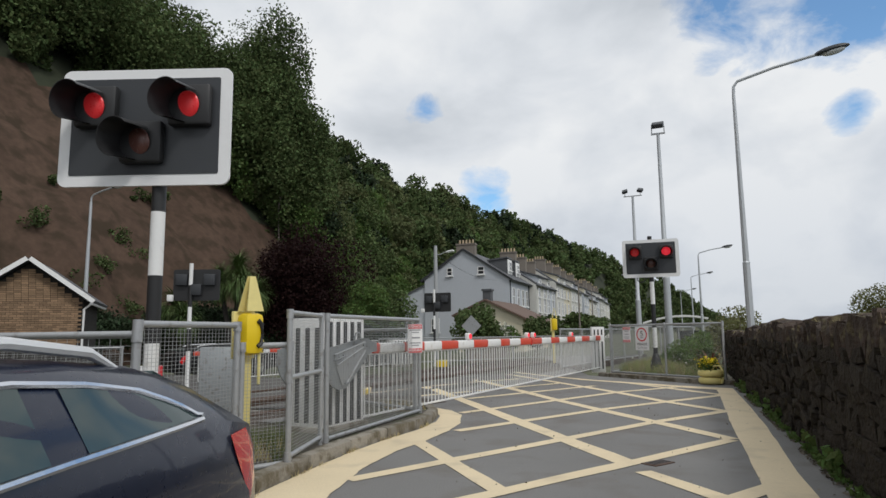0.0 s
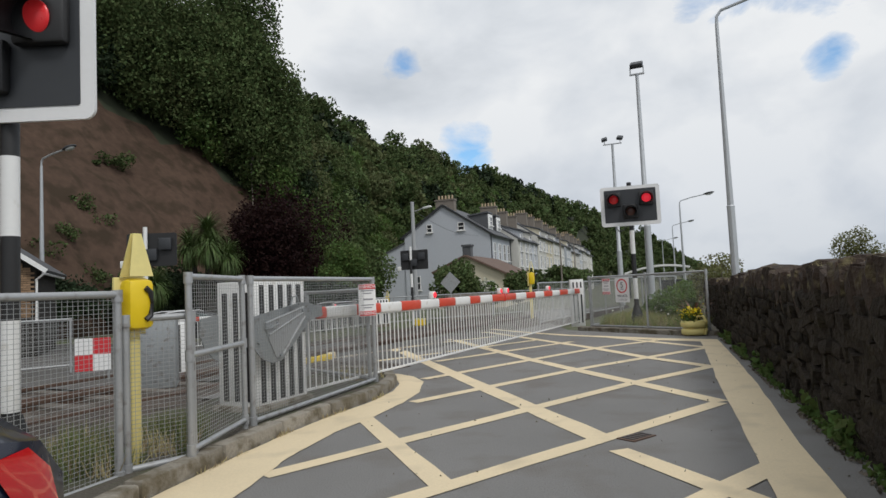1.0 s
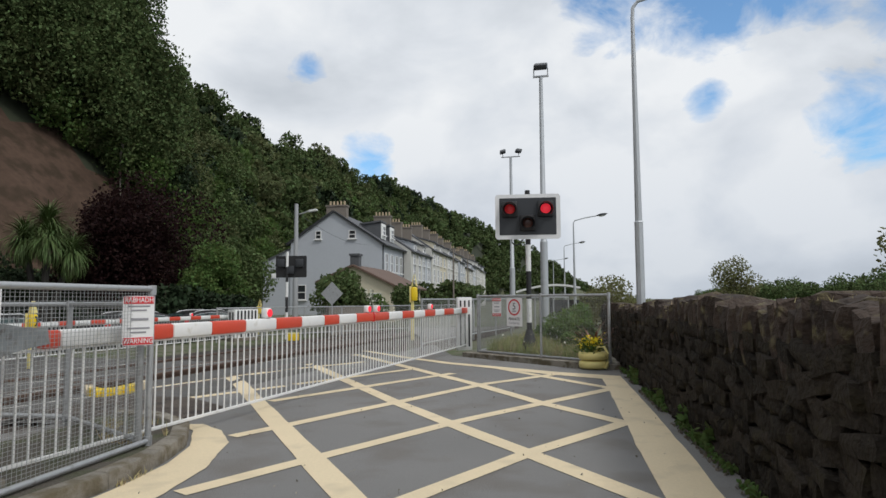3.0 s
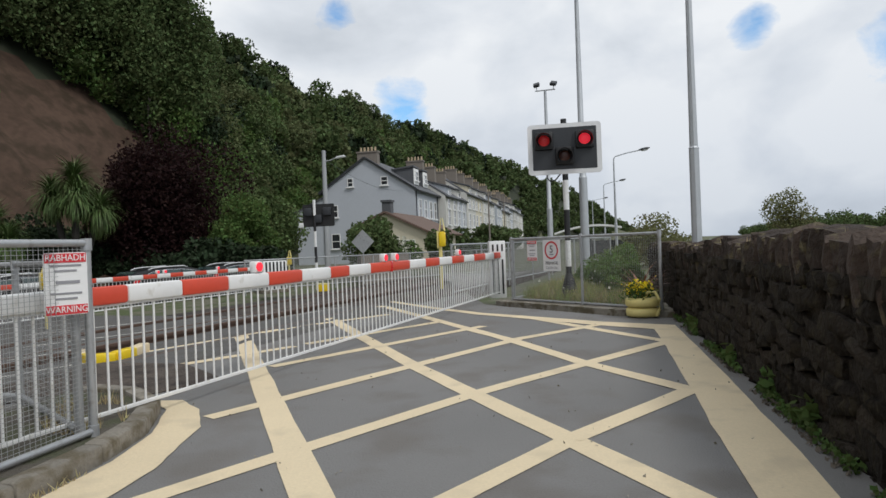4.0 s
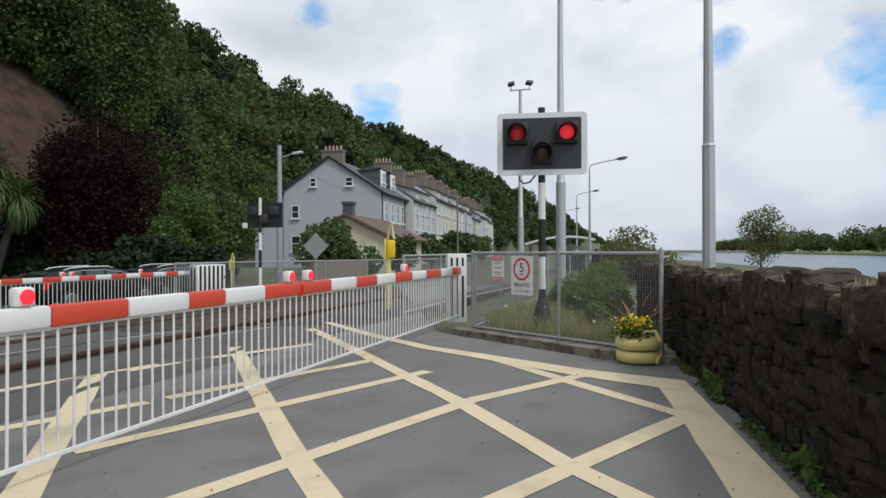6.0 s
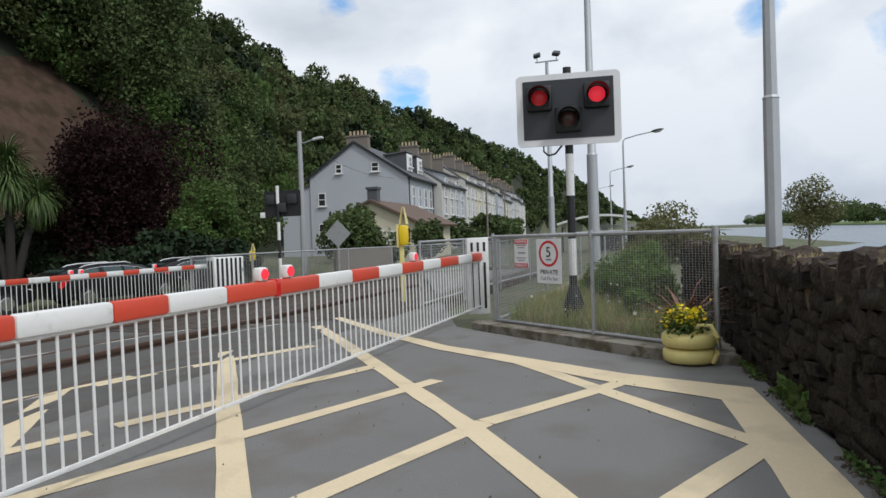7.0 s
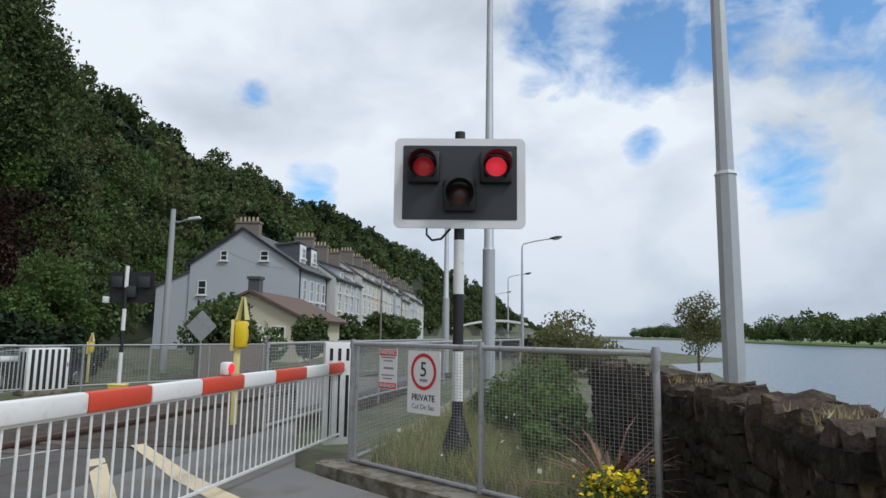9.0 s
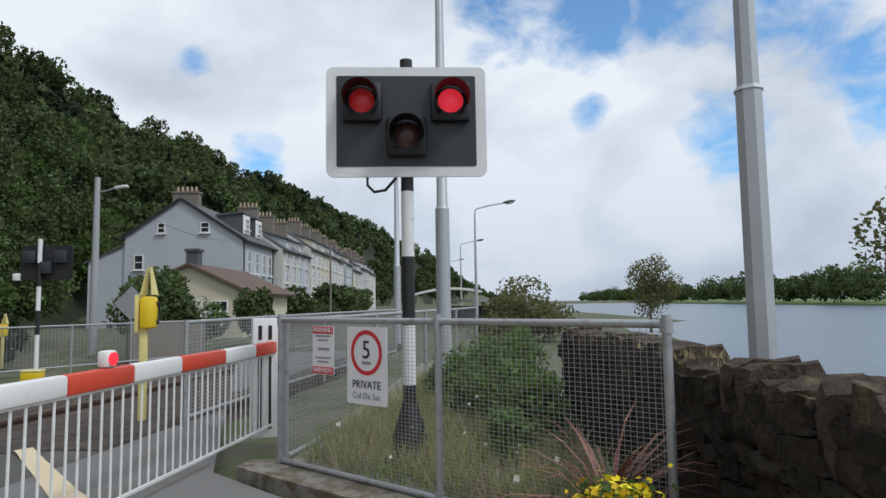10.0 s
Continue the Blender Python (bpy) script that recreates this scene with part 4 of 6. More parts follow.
fence("mesh_fence", [(-6.5, 5.2), (-4.4, 4.7), (-1.86, 4.42)], 0.05, 1.20, "galvanised mesh fence beside the railway", ground=-0.3, dx=0.08, dz=0.05)
# along the far side of the tracks
fence("mesh_fence", [(-16, 10.5), (-13.5, 12.5), (-11, 14.5), (-8.8, 16.4)], 0.1, 1.2, "grey mesh fence along the far side of the tracks", dx=0.1, dz=0.06, wr=0.003, drop=-0.27)
fence("mesh_fence", [(-4.24, 29.8), (-2.65, 31.45), (-1.1, 32.7), (0.5, 33.9), (2.2, 35.2), (3.9, 36.5), (5.7, 37.8), (7.8, 39.5)], 0.1, 1.25, "grey mesh fence along the far side of the tracks", dx=0.1, dz=0.05, wr=0.003, drop=-0.27)
fence("mesh_fence", [(2.95, 20.7), (4.0, 23.0), (5.2, 25.4), (6.5, 27.8), (7.8, 30.2)], 0.1, 1.28, "grey mesh fence running along the tracks", dx=0.1, dz=0.05, wr=0.0025)

# ---- telephones ----


def telephone(at, turn, label, post=True):
    t = thing("emergency_telephone", pose(*at, 0, 0, turn), label, "telephone", "yellow telephones")
    bm = B()
    box(bm, (0.07, 0.07, 1.05), (0, 0.05, 0.52), bevel=0.008)
    part("post", bm, PALEYELLOW, t, "faded yellow post")
    bm = B()
    box(bm, (0.19, 0.15, 0.35), (0, 0, 1.14), bevel=0.045)
    body = part("cabinet", bm, YELLOW, t, "bright yellow telephone cabinet")
    bm = B()
    box(bm, (0.23, 0.03, 0.40), (0, 0.095, 1.13), bevel=0.008)
    part("back_plate", bm, PALEYELLOW, t)
    bm = B()
    for s in (-1, 1):
        plate(bm, [(-0.085, 1.33), (0.085, 1.33), (0.03, 1.63), (-0.03, 1.63)], s * 0.06 - 0.006, s * 0.06 + 0.006)
    for p in bm.verts:
        p.co.y *= 1 - (p.co.z - 1.33) / 0.30 * 0.75
    part("top_sign", bm, PALEYELLOW, t, "pale yellow folded sign plate")
    bm = B()
    tube(bm, [(0.015, -0.083, 1.25), (0.050, -0.083, 1.22), (0.060, -0.083, 1.14), (0.050, -0.083, 1.06), (0.015, -0.083, 1.03)], [0.020, 0.020, 0.012, 0.020, 0.020], 8)
    part("handset_symbol", bm, SIGNBLACK, body, "black handset symbol")
    return t


telephone((-1.55, 5.66, 0.06), 58, "bright yellow emergency telephone with a pointed top plate")
telephone((2.66, 19.62, 0.28), 75, "yellow emergency telephone on a post by the tracks")
telephone((-3.29, 34.4, -0.30), 80, "small yellow emergency telephone beyond the tracks")
telephone((-6.6, 20.5, -0.33), 60, "small yellow emergency telephone beside the far fence")

# ---- signs on the fences ----
FD = Vector((1.9, -2.95, 0)).normalized()


def fence_sign(at, direction, w, h, label, kind_):
    t = thing("sign", facing(*at, *direction), label, "sign")
    bm = B()
    plate(bm, rounded(w, h, 0.02, 0, 0), -0.006, 0.0)
    part("plate", bm, SIGNWHITE, t)
    if kind_ == "limit":
        bm = B()
        n = 40
        for y0, y1 in ((-0.010, -0.006),):
            o = [(math.cos(k * math.tau / n) * 0.175, 0.10 + math.sin(k * math.tau / n) * 0.175) for k in range(n)]
            i = [(math.cos(k * math.tau / n) * 0.142, 0.10 + math.sin(k * math.tau / n) * 0.142) for k in range(n)]
            vo = [bm.verts.new((x, y0, z)) for x, z in o]
            vi = [bm.verts.new((x, y0, z)) for x, z in i]
            for k in range(n):
                j = (k + 1) % n
                bm.faces.new((vo[k], vi[k], vi[j], vo[j]))
        part("red_ring", bm, SIGNRED, t, "red ring")
        words("5", 0.20, SIGNBLACK, t, (0, -0.010, 0.115))
        words("PRIVATE", 0.088, SIGNBLACK, t, (0, -0.010, -0.150), squeeze=0.98)
        words("Cul De Sac", 0.070, SIGNGREY, t, (0, -0.010, -0.235))
        bm = B()
        box(bm, (0.10, 0.003, 0.022), (0, -0.009, 0.02))
        part("small_print", bm, SIGNGREY, t)
    else:
        for z, word in ((h / 2 - 0.035, kind_[0]), (-h / 2 + 0.035, kind_[1])):
            bm = B()
            box(bm, (w - 0.012, 0.004, 0.058), (0, -0.008, z))
            part("red_band", bm, SIGNRED, t, "red band")
            words(word, 0.058, SIGNWHITE, t, (0, -0.012, z), squeeze=0.85)
        for i, z in enumerate((0.105, 0.075, -0.055, -0.085)):
            bm = B()
            box(bm, (w * (0.72 if i % 2 == 0 else 0.5), 0.003, 0.013), (0, -0.008, z * h / 0.36))
            part("print_line", bm, SIGNGREY, t)
        bm = B()
        box(bm, (w * 0.55, 0.003, 0.02), (0.01, -0.008, 0.01))
        part("print_line", bm, SIGNGREY, t)
    return t


off = Vector((-FD.y, FD.x, 0)) * -0.04
fence_sign((4.605 + off.x, 17.06 + off.y, 1.0), (FD.x, FD.y), 0.45, 0.60, "white plate with a red speed limit ring on the mesh fence", "limit")
fence_sign((4.32 + off.x, 17.50 + off.y, 1.10), (FD.x, FD.y), 0.27, 0.40, "red and white warning notice on the mesh fence", ("WARNING", "RABHADH"))
fence_sign((-0.50, 9.22, 1.12), (0.75, 0.66), 0.25, 0.40, "red and white bilingual warning notice on the fence post", ("RABHADH", "WARNING"))

# ---- street lamps and floodlights ----


def street_lamp(at, height, reach, direction, label, r=0.09, joint=2.75, group="street lamps", octo=True):
    t = thing("street_lamp", facing(at[0], at[1], at[2], *direction), label, "street lamp", group)
    bm = B()
    seg = 8 if octo else 14
    tube(bm, [(0, 0, -0.2), (0, 0, joint - at[2])], [r * 1.25, r * 1.18], seg)
    part("lower_column", bm, POLE, t, smooth=20)
    bm = B()
    tube(bm, [(0, 0, joint - at[2]), (0, 0, joint - at[2] + 0.03), (0, 0, height - 0.3)], [r * 1.3, r, r * 0.55], seg)
    part("upper_column", bm, POLE, t, smooth=20)
    bm = B()
    tube(bm, [(0, 0, height - 0.32), (0.01, 0, height - 0.12), (0.1, 0, height), (reach * 0.5, 0, height + reach * 0.11), (reach, 0, height + reach * 0.19)], 0.035, 8)
    part("outreach_arm", bm, POLE, t)
    bm = B()
    bmesh.ops.create_uvsphere(bm, u_segments=18, v_segments=10, radius=1)
    for p in bm.verts:
        p.co = Vector((reach + 0.30 + p.co.x * 0.36, p.co.y * 0.14, height + reach * 0.19 + 0.05 + p.co.x * 0.06 + p.co.z * (0.10 if p.co.z > 0 else 0.05)))
    head = part("lantern", bm, BOARD, t, "grey lantern head")
    bm = B()
    bmesh.ops.create_uvsphere(bm, u_segments=14, v_segments=8, radius=1)
    for p in bm.verts:
        p.co = Vector((reach + 0.34 + p.co.x * 0.24, p.co.y * 0.11, height + reach * 0.19 + 0.02 + p.co.x * 0.04 + p.co.z * 0.08))
    part("diffuser", bm, LAMPGLASS, head, "clear lens")
    return t


street_lamp((6.50, 15.05, 0.0), 7.0, 1.75, (0.93, -0.36), "tall galvanised street lamp column beside the stone wall", r=0.066, joint=2.7)
street_lamp((15.0, 43.0, -0.3), 6.6, 1.5, (0.96, -0.29), "slim galvanised street lamp by the water", r=0.075, joint=2.2)
street_lamp((22.2, 66.6, -0.3), 7.0, 1.5, (0.96, -0.29), "slim galvanised street lamp further along the shore", r=0.075, joint=2.2)
street_lamp((29.0, 92.0, -0.3), 7.0, 1.5, (0.96, -0.29), "slim galvanised street lamp further along the shore", r=0.075, joint=2.2)

def column_lamp(at, height, reach, direction, label):
    """A plain tapered column with a short arm just below its top."""
    t = thing("street_lamp", facing(at[0], at[1], at[2], *direction), label, "street lamp", "street lamps")
    bm = B()
    tube(bm, [(0, 0, -0.4), (0, 0, height)], [0.17, 0.11], 12)
    part("column", bm, SHED, t, "pale concrete column")
    bm = B()
    tube(bm, [(0, 0, height - 0.62), (reach * 0.5, 0, height - 0.58), (reach, 0, height - 0.45)], 0.035, 8)
    part("outreach_arm", bm, GALV, t)
    bm = B()
    box(bm, (0.62, 0.24, 0.13), (reach + 0.25, 0, height - 0.42), Euler((0, radians(-8), 0)).to_matrix(), bevel=0.045, taper=0.8)
    part("lantern", bm, LAMPGLASS, t, "pale lantern head")
    return t


column_lamp((-2.34, 41.37, 0), 6.9, 0.75, (0.96, -0.29), "concrete street lamp column in front of the houses")


street_lamp((-16.2, 26.3, -0.3), 7.6, 1.2, (0.96, -0.29), "slim street lamp in front of the bare cliff", r=0.09, joint=2.5, octo=False)


def floodlight(at, height, r, label, twin):
    t = thing("floodlight_mast", facing(at[0], at[1], 0, 0.93, -0.36), label, "floodlight", "floodlight masts")
    bm = B()
    tube(bm, [(0, 0, -0.1), (0, 0, 2.9)], [r * 1.35, r * 1.25], 10)
    part("lower_column", bm, POLE, t)
    bm = B()
    tube(bm, [(0, 0, 2.9), (0, 0, 2.95), (0, 0, height)], [r * 1.3, r, r * 0.6], 10)
    part("upper_column", bm, POLE, t)
    for x in (-0.42, 0.42) if twin else (0.0,):
        bm = B()
        box(bm, (0.38 if not twin else 0.30, 0.42, 0.15), (x, 0, height + 0.30), Euler((radians(28), radians(12 * (x > 0) - 12 * (x < 0)), 0)).to_matrix(), bevel=0.02)
        part("floodlight_head", bm, BOARD, t, "dark floodlight head")
    bm = B()
    box(bm, (1.0 if twin else 0.45, 0.05, 0.05), (0, 0, height))
    for x in (-0.42, 0.42) if twin else (-0.2, 0.2):
        box(bm, (0.03, 0.04, 0.25), (x, 0, height + 0.12))
    part("crossbar", bm, GALV, t)
    return t


floodlight((6.52, 21.3), 7.75, 0.085, "tall galvanised mast with one floodlight", False)
floodlight((9.25, 36.2), 8.8, 0.11, "tall galvanised mast with two floodlights", True)

# ---- tyre planter ----
t = thing("tyre_planter", pose(5.52, 14.98, 0) @ Matrix.Diagonal((0.88, 0.88, 0.66, 1)), "planter of two yellow painted tyres with yellow flowers", "planter")
for z, r in ((0.13, 0.29), (0.37, 0.30)):
    bm = B()
    n, k = 36, 12
    ring = []
    for i in range(n):
        a = i * math.tau / n
        row = []
        for j in range(k):
            b = j * math.tau / k
            rr = 0.19 + 0.115 * (abs(math.cos(b)) ** 0.6) * (1 if math.cos(b) > 0 else -1) + (0.006 if i % 2 else 0) * (math.cos(b) > 0.3)
            zz = z + 0.115 * (abs(math.sin(b)) ** 0.6) * (1 if math.sin(b) > 0 else -1)
            row.append(bm.verts.new((math.cos(a) * rr * r / 0.30, math.sin(a) * rr * r / 0.30, zz)))
        ring.append(row)
    for i in range(n):
        for j in range(k):
            bm.faces.new((ring[i][j], ring[(i + 1) % n][j], ring[(i + 1) % n][(j + 1) % k], ring[i][(j + 1) % k]))
    bmesh.ops.recalc_face_normals(bm, faces=bm.faces[:])
    part("tyre", bm, PALEYELLOW, t, "faded yellow painted tyre", smooth=60)
bm = B()
tube(bm, [(-0.02, -0.16, 0.48), (0.02, -0.22, 0.62), (0.12, -0.30, 0.63), (0.18, -0.33, 0.45), (0.17, -0.33, 0.20), (0.15, -0.28, 0.05)], 0.028, 8)
part("handle", bm, PALEYELLOW, t, "curved yellow handle strip")
bm = B()
cyl(bm, 0.23, 0.23, (0, 0, 0.30), (0, 0, 0.46), 20)
part("soil", bm, EARTH, t)
pts = RNG.normal(size=(900, 3)) * (0.12, 0.12, 0.10) + (-0.08, -0.04, 0.64)
part("foliage", raw_mesh("foliage", leaves(pts, 0.028), 4, LEAF_LIGHT), None, t, "green leaves")
pts = RNG.normal(size=(330, 3)) * (0.105, 0.105, 0.07) + (-0.09, -0.06, 0.74)
tagged(part("blossom", raw_mesh("blossom", leaves(pts, 0.026, aspect=0.9), 4, PETAL), None, t, "bright yellow flowers"), kind="stuff")


def strap_plant(n, length, width, up, seed):
    """Arching strap leaves from one crown, three segments each."""
    r = np.random.default_rng(seed)
    co = []
    for _ in range(n):
        a, e = r.uniform(0, math.tau), r.uniform(*up)
        L, w = length * r.uniform(0.7, 1.1), width * r.uniform(0.7, 1.2)
        d = np.array([math.cos(a), math.sin(a), 0])
        s = np.array([-d[1], d[0], 0]) * w / 2
        p, k = np.zeros(3), 4
        for i in range(k):
            q = p + (d * math.cos(e) + np.array([0, 0, math.sin(e)])) * L / k
            w0, w1 = 1 - 0.15 * i, (1 - 0.15 * (i + 1)) if i < k - 1 else 0.05
            co += [p - s * w0, p + s * w0, q + s * w1, q - s * w1]
            p, e = q, e - r.uniform(0.2, 0.5)
    return np.array(co)


me = raw_mesh("leaves", strap_plant(60, 0.88, 0.028, (0.8, 1.5), 4), 4, LEAF_BROWN)
t = thing("cordyline", pose(5.66, 15.36, 0.12), "red-brown spiky cordyline behind the tyre planter", "plant")
part("leaves", me, None, t)

# ---- car beside the lane ----


def estate_car(name, m, paint, label, group=""):
    """An estate car; local x to its left side, rear towards +y, wheels on z = 0."""
    t = thing(name, m, label, "car", group)
    # sections along the car: y, half width, sill, waist, roof half width, roof height
    secs = [(0.10, 0.76, 0.40, 0.70, 0.60, 0.80), (0.04, 0.83, 0.33, 0.85, 0.62, 0.99), (-0.12, 0.87, 0.27, 1.0, 0.62, 1.15), (-0.42, 0.89, 0.24, 1.055, 0.63, 1.26), (-0.75, 0.90, 0.22, 1.06, 0.65, 1.325), (-1.2, 0.91, 0.22, 1.05, 0.67, 1.365), (-2.0, 0.91, 0.22, 1.03, 0.68, 1.385), (-2.6, 0.91, 0.22, 1.0, 0.67, 1.37), (-3.1, 0.90, 0.22, 0.98, 0.62, 1.28), (-3.6, 0.90, 0.22, 0.93, 0.60, 1.02), (-4.2, 0.86, 0.24, 0.80, 0.60, 0.86), (-4.65, 0.72, 0.32, 0.62, 0.55, 0.66)]
    bm = B()
    rings = []
    for y, hw, sill, waist, rw, roof in secs:
        half = [(hw * 0.93, sill), (hw, (sill + waist) / 2), (hw * 0.985, waist), (rw + 0.06, roof - 0.055), (rw - 0.06, roof - 0.01), (0, roof + 0.015)]
        ring = [bm.verts.new((x, y, z)) for x, z in half] + [bm.verts.new((-x, y, z)) for x, z in half[-2::-1]]
        rings.append(ring)
    for a, b in zip(rings, rings[1:]):
        for k in range(len(a) - 1):
            bm.faces.new((a[k], a[k + 1], b[k + 1], b[k]))
        bm.faces.new((a[-1], a[0], b[0], b[-1]))
    bm.faces.new(rings[0])
    bm.faces.new(rings[-1][::-1])
    bmesh.ops.recalc_face_normals(bm, faces=bm.faces[:])
    part("body", bm, paint, t, smooth=50)

    def side_x(y, z, sgn):
        ys_ = [s[0] for s in secs][::-1]
        g = lambda i: np.interp(y, ys_, [s[i] for s in secs][::-1])
        k = min(max((z - g(3)) / max(g(5) - 0.055 - g(3), 0.05), 0.0), 1.0)
        return sgn * (g(1) * 0.985 * (1 - k) + (g(4) + 0.06) * k)

    for sgn in (1, -1):
        belt = lambda y: np.interp(y, [-3.3, -2.2, -1.4, -0.6], [0.985, 1.035, 1.065, 1.085])
        top = lambda y: np.interp(y, [-3.3, -2.8, -2.2, -1.53, -1.21, -0.92, -0.72, -0.60], [1.02, 1.22, 1.295, 1.30, 1.275, 1.23, 1.165, 1.095])
        for y0, y1 in ((-1.34, -0.62), (-2.15, -1.50), (-3.15, -2.25)):
            bm = B()
            n = 14
            grid = []
            for k in range(n + 1):
                y = y0 + (y1 - y0) * k / n
                lo, hi = belt(y) + 0.012, max(top(y) - 0.012, belt(y) + 0.013)
                grid.append([bm.verts.new((side_x(y, z, sgn) + sgn * 0.007, y, z)) for z in (lo, lo + (hi - lo) / 3, lo + (hi - lo) * 2 / 3, hi)])
            for a, b in zip(grid, grid[1:]):
                for q in range(3):
                    bm.faces.new((a[q], a[q + 1], b[q + 1], b[q]))
            bmesh.ops.recalc_face_normals(bm, faces=bm.faces[:])
            part("side_window", bm, CARGLASS, t, "tinted side window")
        loop = [(y, belt(y)) for y in np.linspace(-3.25, -0.60, 30)] + [(-0.575, 1.10)] + [(y, top(y)) for y in np.linspace(-0.62, -3.25, 36)]
        bm = B()
        tube(bm, [(side_x(y, z, sgn) + sgn * 0.008, y, z) for y, z in loop], 0.012, 6)
        part("chrome_trim", bm, CHROME, t, "bright chrome window surround")
        bm = B()
        tube(bm, [(sgn * 0.60, -0.80, 1.30), (sgn * 0.61, -1.0, 1.375), (sgn * 0.62, -1.4, 1.415), (sgn * 0.62, -2.4, 1.425), (sgn * 0.62, -2.6, 1.37)], [0.012, 0.022, 0.022, 0.022, 0.012], 8)
        part("roof_rail", bm, SILVER, t, "silver roof rail")
        bm = B()
        lamp = [(-0.38, 0.985), (-0.20, 0.995), (-0.08, 0.90), (0.0, 0.72), (-0.10, 0.64), (-0.27, 0.84)]
        edge = [bm.verts.new((side_x(y, z, sgn) + sgn * 0.012, y + 0.004, z)) for y, z in lamp]
        mid = bm.verts.new((side_x(-0.17, 0.85, sgn) + sgn * 0.03, -0.15, 0.85))
        for a, b in zip(edge, edge[1:] + edge[:1]):
            bm.faces.new((a, b, mid))
        rear = [bm.verts.new((sgn * 0.56, 0.03 + dy, z)) for dy, z in ((0.02, 0.90), (0.05, 0.72))]
        bm.faces.new((edge[2], edge[3], rear[1], rear[0]))
        bmesh.ops.recalc_face_normals(bm, faces=bm.faces[:])
        part("tail_light", bm, TAIL, t, "red tail light")
        for y in (-0.95, -3.75):
            bm = B()
            cyl(bm, 0.32, 0.32, (sgn * 0.70, y, 0.32), (sgn * 0.92, y, 0.32), 28)
            wheel = part("wheel", bm, RUBBER, t, "black tyre")
            bm = B()
            cyl(bm, 0.21, 0.20, (sgn * 0.92, y, 0.32), (sgn * 0.93, y, 0.32), 20)
            part("rim", bm, CHROME, wheel)
        bm = B()
        box(bm, (0.012, 0.006, 0.62), (sgn * 0.899, -1.31, 0.62))
        part("door_gap", bm, BLACK, t)
    bm = B()
    box(bm, (1.0, 0.24, 0.02), (0, -0.28, 1.225), Euler((radians(-20), 0, 0)).to_matrix())
    part("rear_window", bm, CARGLASS, t)
    for sgn in (1, -1):
        bm = B()
        box(bm, (0.30, 0.10, 0.12), (sgn * 0.55, -4.52, 0.66), bevel=0.03)
        part("headlight", bm, LAMPGLASS, t, "clear headlight")
    return t


estate_car("car", facing(-1.60, 3.66, -0.25, 0.9977, -0.068), CARPAINT, "dark blue estate car with chrome window trim")

# ---- houses ----


def window(parent, x, y, z, w, h, side="front", bars=True):
    """side front: in a face towards -y; side right: in a face towards +x."""
    m = Matrix.Translation((x, y, z)) @ (Matrix() if side == "front" else Matrix.Rotation(radians(90), 4, "Z"))
    bm = B()
    t = 0.065
    for sx, sz, cx, cz in ((w, t, 0, h / 2), (w, t, 0, -h / 2), (t, h, -w / 2, 0), (t, h, w / 2, 0), (w, 0.06, 0, 0)):
        box(bm, (sx, 0.10, sz), (cx, 0, cz))
    box(bm, (w + 0.25, 0.22, 0.09), (0, -0.06, -h / 2 - 0.07))
    fr = part("window_frame", bm, WHITE, parent, "white window frame", at=m)
    bm = B()
    box(bm, (w, 0.02, h), (0, 0.01, 0))
    part("pane", bm, PANE, fr)
    return fr


def chimney(parent, x, y, z0, z1, w=0.7, d=1.4, pots=4, material=None):
    bm = B()
    box(bm, (w, d, z1 - z0), (x, y, (z0 + z1) / 2))
    box(bm, (w + 0.14, d + 0.14, 0.14), (x, y, z1 - 0.05))
    c = part("chimney", bm, material or CHIMNEY, parent)
    for k in range(pots):
        off = (k - (pots - 1) / 2) * 0.34
        bm = B()
        cyl(bm, 0.11, 0.085, (x + (off if w > d else 0), y + (off if d >= w else 0), z1), (x + (off if w > d else 0), y + (off if d >= w else 0), z1 + 0.42), 10)
        part("chimney_pot", bm, POT, c, "clay chimney pot")


def roof_slab(parent, a, b, y0, y1, t, material, name="roof"):
    """A sloping roof plate between two points in x and z, along y."""
    bm = B()
    n = Vector((-(b[1] - a[1]), b[0] - a[0])).normalized() * t
    if n.y < 0:
        n = -n
    plate(bm, [a, b, (b[0] + n.x, b[1] + n.y), (a[0] + n.x, a[1] + n.y)], y0, y1)
    return part(name, bm, material, parent)


HM = lambda u, v: facing(uv(u, v).x, uv(u, v).y, 0, VD.x, VD.y)
end_house = thing("house", HM(59, -18.7), "tall pale grey rendered end house with a steep gable", "house")
bm = B()
plate(bm, [(-4.3, -0.5), (4.3, -0.5), (4.3, 6.3), (-0.2, 9.25), (-4.3, 6.5)], 0, 8.5)
part("wall", bm, GREYWALL, end_house)
bm = B()
plate(bm, [(-7.0, -0.5), (-4.3, -0.5), (-4.3, 5.95), (-7.0, 4.75)], 0.15, 7)
part("lean_to_wall", bm, GREYWALL, end_house)
roof_slab(end_house, (-0.2, 9.25), (4.65, 6.08), -0.2, 8.7, 0.16, SLATE)
roof_slab(end_house, (-4.6, 6.30), (-0.2, 9.25), -0.2, 8.7, 0.16, SLATE)
roof_slab(end_house, (-7.3, 4.62), (-4.3, 5.95), 0.0, 7.2, 0.12, SLATE)
for a, b in (((-0.2, 9.34), (4.7, 6.14)), ((-4.65, 6.36), (-0.2, 9.34))):
    roof_slab(end_house, a, b, -0.26, -0.18, 0.10, BOARD, "bargeboard")
for x, z, w, h in ((-1.65, 7.2, 0.50, 0.72), (1.55, 7.2, 0.60, 0.72), (-3.25, 4.7, 0.62, 1.05), (-3.2, 2.0, 0.78, 1.3)):
    window(end_house, x, -0.02, z, w, h)
